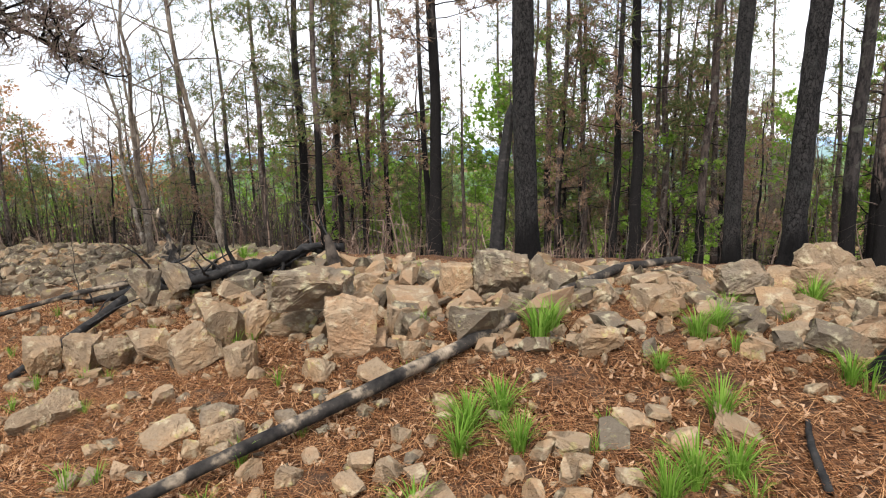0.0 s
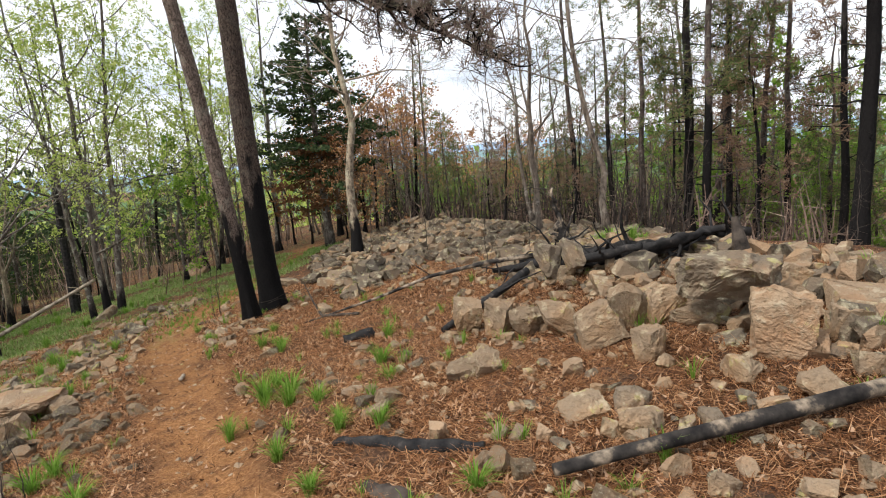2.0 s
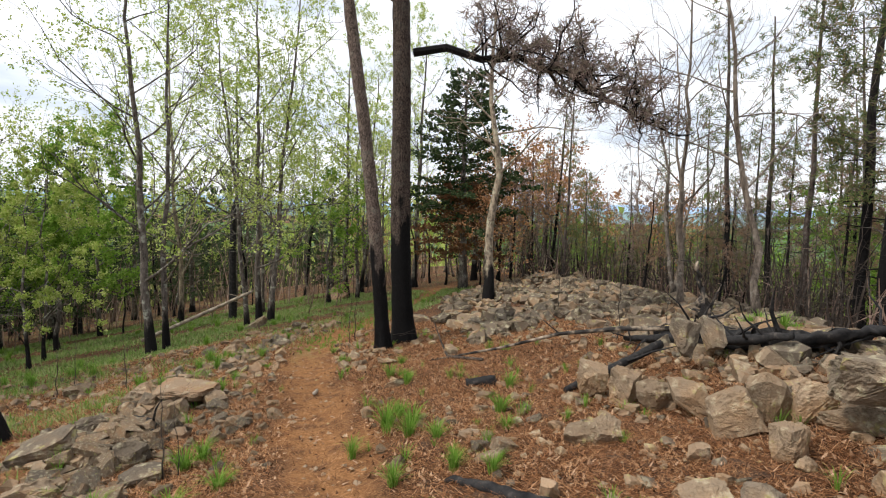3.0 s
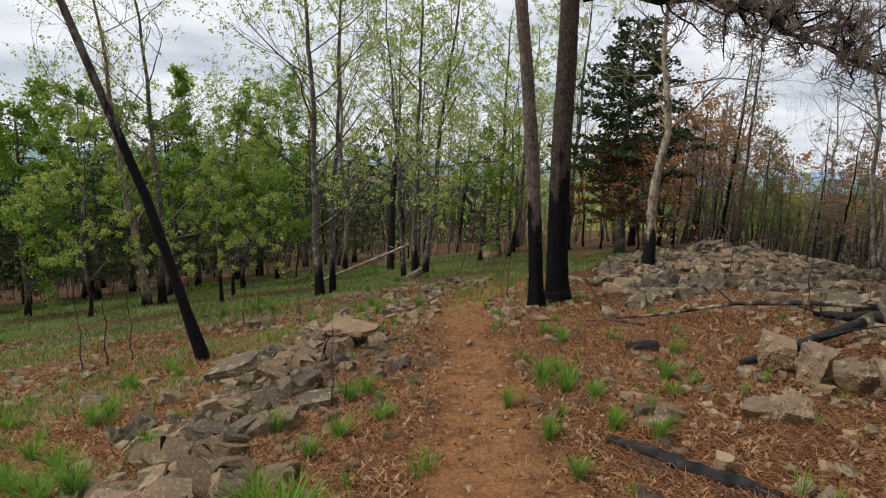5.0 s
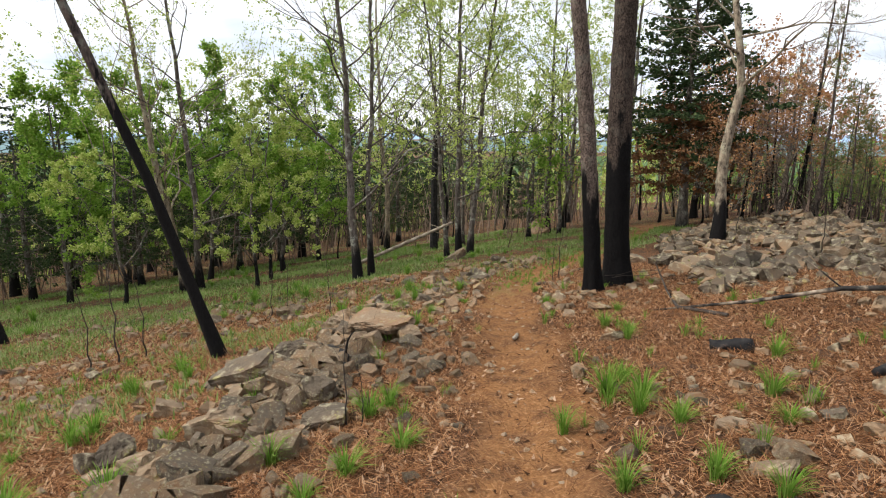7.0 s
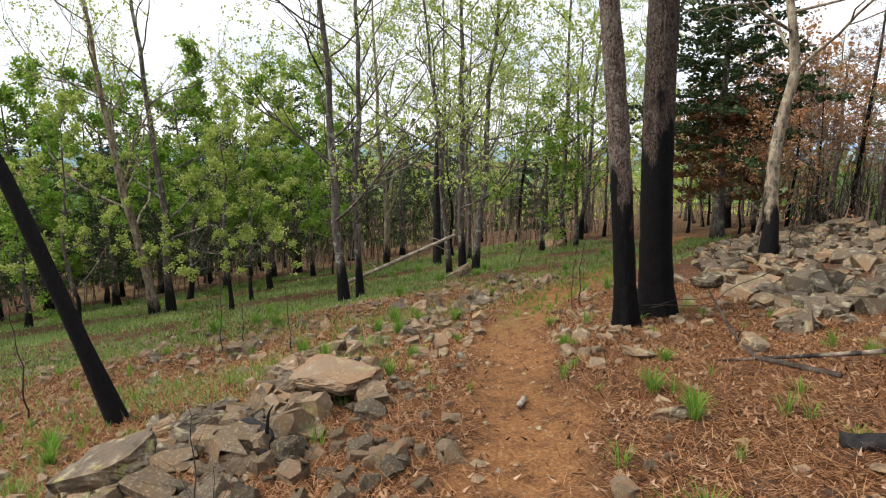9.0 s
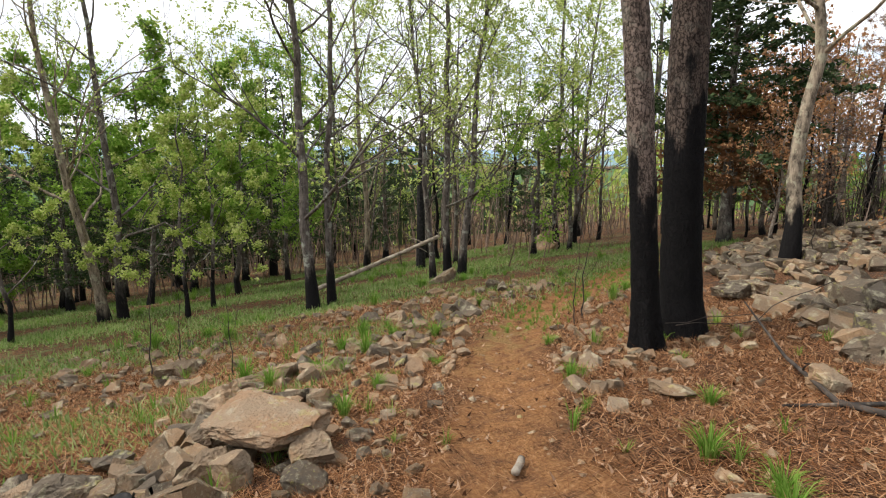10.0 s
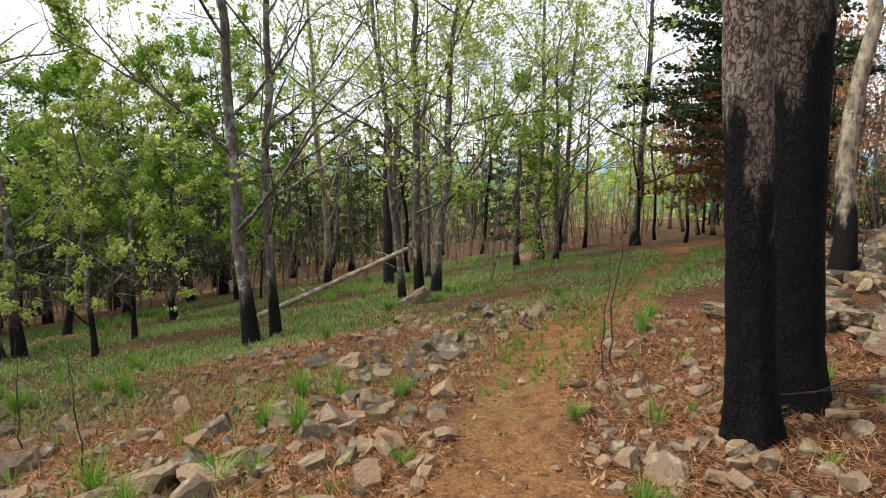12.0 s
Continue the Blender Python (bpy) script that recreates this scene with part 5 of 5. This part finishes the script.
def canopy(name, count, lo, hi, near_m, far_m, size, material, label, leaves=60):
    """Far crowns of a wood that nobody could count, in one mesh."""
    out = ([], [])
    r = random.Random(count)
    for _ in range(count):
        a, d = radians(r.uniform(lo, hi)), math.sqrt(r.uniform(near_m ** 2, far_m ** 2))
        x, y = -math.sin(a) * d, math.cos(a) * d
        z = gz(x, y)
        h = r.uniform(4, 9)
        tube(out, [(x, y, z - 0.3), (x, y, z + h)], [0.14, 0.04], 4, False)
        for _ in range(leaves):
            q = Vector((x, y, z + h * 0.62)) + Vector((r.gauss(0, 1.4), r.gauss(0, 1.4), r.gauss(0, h * 0.22)))
            leaf(out, q, unit(r), size * r.uniform(0.5, 1.3), r)
    return tagged(part(name, out, material, None), label, "far woods", kind="stuff")


canopy("far_green_woods", 420, -60, 40, 50, 130, 0.9, M_LEAF_DEEP, "bright green woods far down the slope")
canopy("far_oak_woods", 380, 40, 130, 46, 120, 0.8, M_LEAF, "pale green woods far down the slope")
canopy("far_dark_woods", 160, 60, 125, 40, 80, 0.6, M_CEDAR, "dark cedars far down the slope", 110)


def brush(name, count, lo, hi, near_m, far_m, tall, material, label, seed):
    """Bare burnt brush that nobody could count, in one mesh."""
    out = ([], [])
    r = random.Random(seed)
    for _ in range(count):
        a, d = radians(r.uniform(lo, hi)), math.sqrt(r.uniform(near_m ** 2, far_m ** 2))
        x, y = -math.sin(a) * d, math.cos(a) * d
        if 0.6 * x + 0.8 * y < 6.8 and d < 19 or float(trail_distance(x, y)) < 3:
            continue
        h = tall * r.uniform(0.4, 1.2)
        line = wander(r, (x, y, gz(x, y) - 0.1), (r.gauss(0, 0.12), r.gauss(0, 0.12), 1), h, 3, 0.1)
        tube(out, line, [0.022, 0.018, 0.012, 0.006], 3, False)
        for _ in range(9):
            blade(out, along(line, r.uniform(0.2, 1)), unit(r, 0.6), r.uniform(0.2, 0.7), 0.008, r)
    return tagged(part(name, out, material, None), label, "brush", kind="stuff")


brush("burnt_brush", 800, -45, 62, 13, 36, 1.7, M_BRUSH, "brown bare burnt brush beyond the crest", 31)
brush("crest_brush", 600, -20, 50, 10, 22, 0.9, M_BRUSH, "brown scorched scrub close behind the crest", 33)
brush("scorched_scrub", 800, 14, 52, 12, 26, 1.9, M_TWIG, "dark scorched scrub beyond the rock pile", 34)
brush("bare_thicket", 1100, 50, 122, 24, 48, 3.2, M_BRUSH, "brown bare thicket behind the oaks", 32)


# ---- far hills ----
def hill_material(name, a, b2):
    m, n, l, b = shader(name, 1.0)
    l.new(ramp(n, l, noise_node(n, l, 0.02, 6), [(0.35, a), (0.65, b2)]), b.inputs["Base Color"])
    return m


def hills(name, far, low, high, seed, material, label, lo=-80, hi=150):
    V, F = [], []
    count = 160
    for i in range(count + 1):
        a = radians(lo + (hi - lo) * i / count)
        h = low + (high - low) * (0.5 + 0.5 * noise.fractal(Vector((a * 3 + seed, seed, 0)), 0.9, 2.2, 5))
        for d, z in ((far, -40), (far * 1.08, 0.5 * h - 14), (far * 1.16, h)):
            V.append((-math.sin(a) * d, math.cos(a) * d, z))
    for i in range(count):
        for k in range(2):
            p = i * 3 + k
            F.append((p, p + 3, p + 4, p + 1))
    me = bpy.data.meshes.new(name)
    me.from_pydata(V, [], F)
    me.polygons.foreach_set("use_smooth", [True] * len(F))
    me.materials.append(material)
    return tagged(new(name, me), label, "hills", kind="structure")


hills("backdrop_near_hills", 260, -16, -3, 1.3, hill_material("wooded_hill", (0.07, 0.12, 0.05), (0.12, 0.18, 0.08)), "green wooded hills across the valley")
# distance haze is painted into these two: bluer and paler base colours farther out
hills("backdrop_mid_hills", 800, -16, -1, 5.1, hill_material("haze_tinted_hill", (0.16, 0.24, 0.25), (0.2, 0.29, 0.29)), "distant hills with blue-green haze in their colour")
hills("backdrop_far_hills", 2200, -20, 12, 9.7, hill_material("haze_blue_hill", (0.26, 0.38, 0.52), (0.3, 0.42, 0.56)), "horizon hills coloured pale blue for haze")


# ---- grass, weeds and litter ----
def tuft_mesh(seed, blades, height, width, fan):
    r = random.Random(seed)
    V, F = [], []
    for _ in range(blades):
        a = r.uniform(0, 2 * math.pi)
        d = Vector((math.cos(a), math.sin(a), 0))
        w = Vector((-d.y, d.x, 0)) * width
        p = d * r.uniform(0, 0.05)
        h, out_way = height * r.uniform(0.5, 1.1), fan * r.uniform(0.2, 1.2)
        i = len(V)
        for f, k in ((0, 1.0), (0.4, 1.0), (0.75, 0.7)):
            c = p + d * out_way * f * f + Vector((0, 0, h * (f - 0.25 * f * f * f)))
            V += [tuple(c - w * k), tuple(c + w * k)]
        V.append(tuple(p + d * out_way + Vector((0, 0, h * 0.72))))
        F += [(i, i + 1, i + 3, i + 2), (i + 2, i + 3, i + 5, i + 4), (i + 4, i + 5, i + 6)]
    me = bpy.data.meshes.new("grass_tuft")
    me.from_pydata(V, [], F)
    me.materials.append(M_GRASS)
    return me


TUFTS = [tuft_mesh(600 + k, 95, 0.33, 0.0036, 0.17) for k in range(5)]
THIN = [tuft_mesh(620 + k, 26, 0.26, 0.0032, 0.12) for k in range(4)]


sown = []


def grass(x, y, s=1.0, kinds=TUFTS):
    m = pose(x, y, gz(x, y) - 0.01, 0, 0, rng.uniform(0, 360)) @ Matrix.Diagonal((s, s, s * rng.uniform(0.7, 1.15), 1))
    far = min(math.hypot(x - px, y - py) for px, py in ((0, 0), (-2, 1), (-4, 2), (-6, 3)))
    sown.append((far - 3 * s, len(sown), rng.choice(kinds), m))


for x, y, s in ((0.62, 3.9, 1.2), (0.72, 4.0, 1.0), (0.1, 2.95, 1.1), (0.3, 3.1, 1.1), (0.05, 2.75, 0.9), (0.35, 2.7, 0.8), (1.6, 3.65, 1.0), (1.75, 3.7, 0.8), (1.35, 2.75, 0.9), (1.05, 2.3, 1.0), (1.25, 2.35, 0.9), (0.9, 2.2, 0.8), (2.15, 3.0, 0.8), (2.6, 4.1, 1.0), (1.95, 4.0, 0.8), (2.35, 2.6, 0.8), (-0.15, 2.3, 0.9), (-0.8, 2.3, 0.7), (-1.9, 2.35, 0.8), (1.25, 3.3, 0.7), (1.3, 3.1, 0.6),
                (-3.9, 3.9, 0.9), (-3.55, 3.6, 0.7), (-4.6, 3.1, 1.1), (-4.4, 3.25, 1.0), (-4.2, 3.05, 0.9), (-3.9, 3.1, 0.8), (-4.8, 3.4, 0.8), (-3.3, 2.75, 0.8), (-3.0, 2.85, 0.7), (-5.7, 4.2, 0.7), (-5.85, 4.35, 0.8), (-3.5, 2.35, 0.8), (-2.9, 2.1, 0.7), (-4.5, 4.7, 0.8), (-4.35, 2.55, 0.7),
                (-3.4, 0.55, 1.3), (-3.25, 0.45, 1.3), (-3.5, 0.35, 1.2), (-3.15, 0.65, 1.1), (-4.55, 1.15, 1.0), (-5.5, 1.55, 1.1), (-5.6, 1.75, 0.9), (-4.7, 1.55, 1.0), (-5.0, 0.75, 0.9), (-4.3, 0.85, 0.8), (-4.6, -0.8, 1.1), (-5.2, -0.75, 1.1), (-5.8, -1.0, 1.0), (-6.6, -0.5, 1.0), (-4.7, -1.4, 1.3), (-5.5, -1.7, 1.2), (-6.9, -1.6, 1.1), (-4.2, -1.0, 0.9), (-7.7, -0.3, 0.8), (-8.0, 0.2, 0.8),
                (-9.8, 3.1, 1.1), (-9.75, 2.6, 0.9), (-10.4, 3.7, 1.0), (-10.7, 3.5, 1.0), (-11.0, 4.2, 0.9), (-11.3, 3.9, 1.0), (-10.2, 2.4, 1.1), (-10.6, 4.6, 1.1), (-8.9, 3.4, 0.7), (-9.3, 4.1, 0.6), (-8.4, 3.0, 0.8), (-9.2, 5.3, 0.7), (-3.0, 7.6, 1.1), (-2.8, 7.8, 1.0), (-3.25, 7.9, 1.2), (-2.6, 7.6, 0.9), (-10.6, 7.2, 1.0), (-11.2, 7.9, 1.1), (-8.0, 4.75, 0.6), (-6.9, 5.05, 0.7), (-6.3, 4.4, 0.9), (-12.2, 6.0, 0.9)):
    grass(x, y, s)
for _ in range(60):
    x, y = rng.uniform(-8.5, -3.6), rng.uniform(-3.0, 0.2)
    grass(x, y, rng.uniform(0.5, 1.05), TUFTS if rng.random() < 0.6 else THIN)
for _ in range(340):
    x, y = rng.uniform(-13, 3), rng.uniform(-3.5, 7)
    d = float(trail_distance(x, y))
    if d < 0.35 or 0.6 * x + 0.8 * y > 4.6:
        continue
    grass(x, y, rng.uniform(0.5, 1.0), THIN)


for _ in range(420):
    x, y = rng.uniform(-24, -8), rng.uniform(-8, 12)
    d = float(trail_distance(x, y))
    if 0.6 * x + 0.8 * y > 3.0 or d < 0.3 or y + 0.47 * x > -0.4 and x > -11.5 or math.sin(0.9 * x + 2) + math.sin(1.2 * y) + rng.gauss(0, 0.7) < 0.1:
        continue
    grass(x, y, rng.uniform(0.6, 1.15), TUFTS if rng.random() < 0.4 else THIN)
for _ in range(520):
    k = rng.uniform(7.0, 11.5)
    (ax, ay), (bx, by) = TRAIL[int(k)], TRAIL[int(k) + 1]
    f = k - int(k)
    grass(ax + (bx - ax) * f + rng.gauss(0, 0.3), ay + (by - ay) * f + rng.gauss(0, 0.3), rng.uniform(0.2, 0.5), THIN)


sown.sort(key=lambda q: q[:2])
for _, _, mesh, m in sown[:290]:
    ob = new("grass_tuft", mesh)
    ob.matrix_basis = m
    tagged(ob, "fresh green grass tuft in pine litter", "grass tuft", "grass tufts")
V, F = [], []
for _, _, mesh, m in sown[290:]:
    i = len(V)
    V += [tuple(m @ v.co) for v in mesh.vertices]
    F += [tuple(i + q for q in p.vertices) for p in mesh.polygons]
tagged(part("slope_grass", (V, F), M_GRASS, None), "scattered green grass over the slope", "grass", kind="stuff")


def cloud_of_blades(name, count, place, length, width, flatness, material, label, category, seed):
    """Many thin blades on the ground as one mesh."""
    g = np.random.default_rng(seed)
    xy = place(g, count)
    count = len(xy)
    z = ground(xy[:, 0], xy[:, 1])
    a = g.uniform(0, 2 * np.pi, count)
    up = np.abs(g.normal(0, flatness, count))
    n = g.uniform(0.6, 1.2, count) * length
    d = np.stack([np.cos(a) * np.cos(up), np.sin(a) * np.cos(up), np.sin(up)], 1) * n[:, None]
    w = np.stack([-np.sin(a), np.cos(a), np.zeros(count)], 1) * width
    p = np.stack([xy[:, 0], xy[:, 1], z + 0.004 + g.uniform(0, 0.02, count) * (flatness < 0.5)], 1)
    V = np.stack([p - w, p + w, p + d], 1).reshape(-1, 3)
    me = bpy.data.meshes.new(name)
    me.vertices.add(len(V))
    me.vertices.foreach_set("co", V.ravel())
    me.loops.add(len(V))
    me.loops.foreach_set("vertex_index", np.arange(len(V)))
    me.polygons.add(count)
    me.polygons.foreach_set("loop_start", np.arange(0, 3 * count, 3))
    me.update(calc_edges=True)
    me.materials.append(material)
    return tagged(new(name, me), label, category, kind="stuff")


def litter_place(g, count):
    x, y = g.uniform(-14.5, 3.5, count), g.uniform(-3.5, 8.5, count)
    keep = (g.uniform(0, 1, count) < 0.07 + 0.93 * smooth(0.2, 0.75, trail_distance(x, y))) & (0.6 * x + 0.8 * y < 5.4) & (g.uniform(0, 1, count) > smooth(-9, -14, x + 0.5 * y) * 0.8)
    return np.stack([x, y], 1)[keep]


def weed_place(g, count):
    x, y = g.uniform(-26, -5, count), g.uniform(-9, 14, count)
    side = y + 0.47 * x
    patch = np.sin(1.3 * x + 0.7 * y) + np.sin(0.8 * y - 1.9 * x + 1) + g.normal(0, 0.8, count)
    far_trail = smooth(-10.5, -13, x)
    keep = ((side < -0.9 - 0.8 * g.uniform(0, 1, count)) | (g.uniform(0, 1, count) < far_trail)) & (patch > 0.75 - 0.75 * far_trail) & (x + 0.6 * y < -6.0) & (trail_distance(x, y) > 0.3) & (0.6 * x + 0.8 * y < 4.5)
    return np.stack([x, y], 1)[keep]


cloud_of_blades("pine_litter", 400000, litter_place, 0.16, 0.0021, 0.2, M_STRAW, "fallen orange-brown pine needles over the ground", "pine needles", 3)
cloud_of_blades("low_weeds", 330000, weed_place, 0.11, 0.012, 0.8, M_WEED, "low green weeds and thin grass on the slope", "weeds", 4)


cloud_of_blades("dead_leaf_litter", 120000, litter_place, 0.055, 0.013, 0.5, M_CHIPS, "dry curled leaves and bark chips over the needles", "leaf litter", 5)


def pebble_place(g, count):
    x, y = g.uniform(-12.5, 3.5, count), g.uniform(-2.5, 6.2, count)
    return np.stack([x, y], 1)


g = np.random.default_rng(12)
V, F = [], []
for x, y in pebble_place(g, 2600):
    s = abs(g.normal(0, 0.016)) + 0.008
    z, i, a = gz(x, y), len(V), g.uniform(0, 6.28)
    ring = [(x + s * math.cos(a + k * 1.257) * g.uniform(0.7, 1.3), y + s * math.sin(a + k * 1.257) * g.uniform(0.7, 1.3), z + s * g.uniform(-0.1, 0.4)) for k in range(5)]
    V += ring + [(x + g.normal(0, 0.2) * s, y + g.normal(0, 0.2) * s, z + s * g.uniform(0.6, 1.0))]
    F += [(i + k, i + (k + 1) % 5, i + 5) for k in range(5)]
tagged(part("pebbles", (V, F), M_ROCK, None), "small tan pebbles and chips in the soil", "pebbles", kind="stuff")
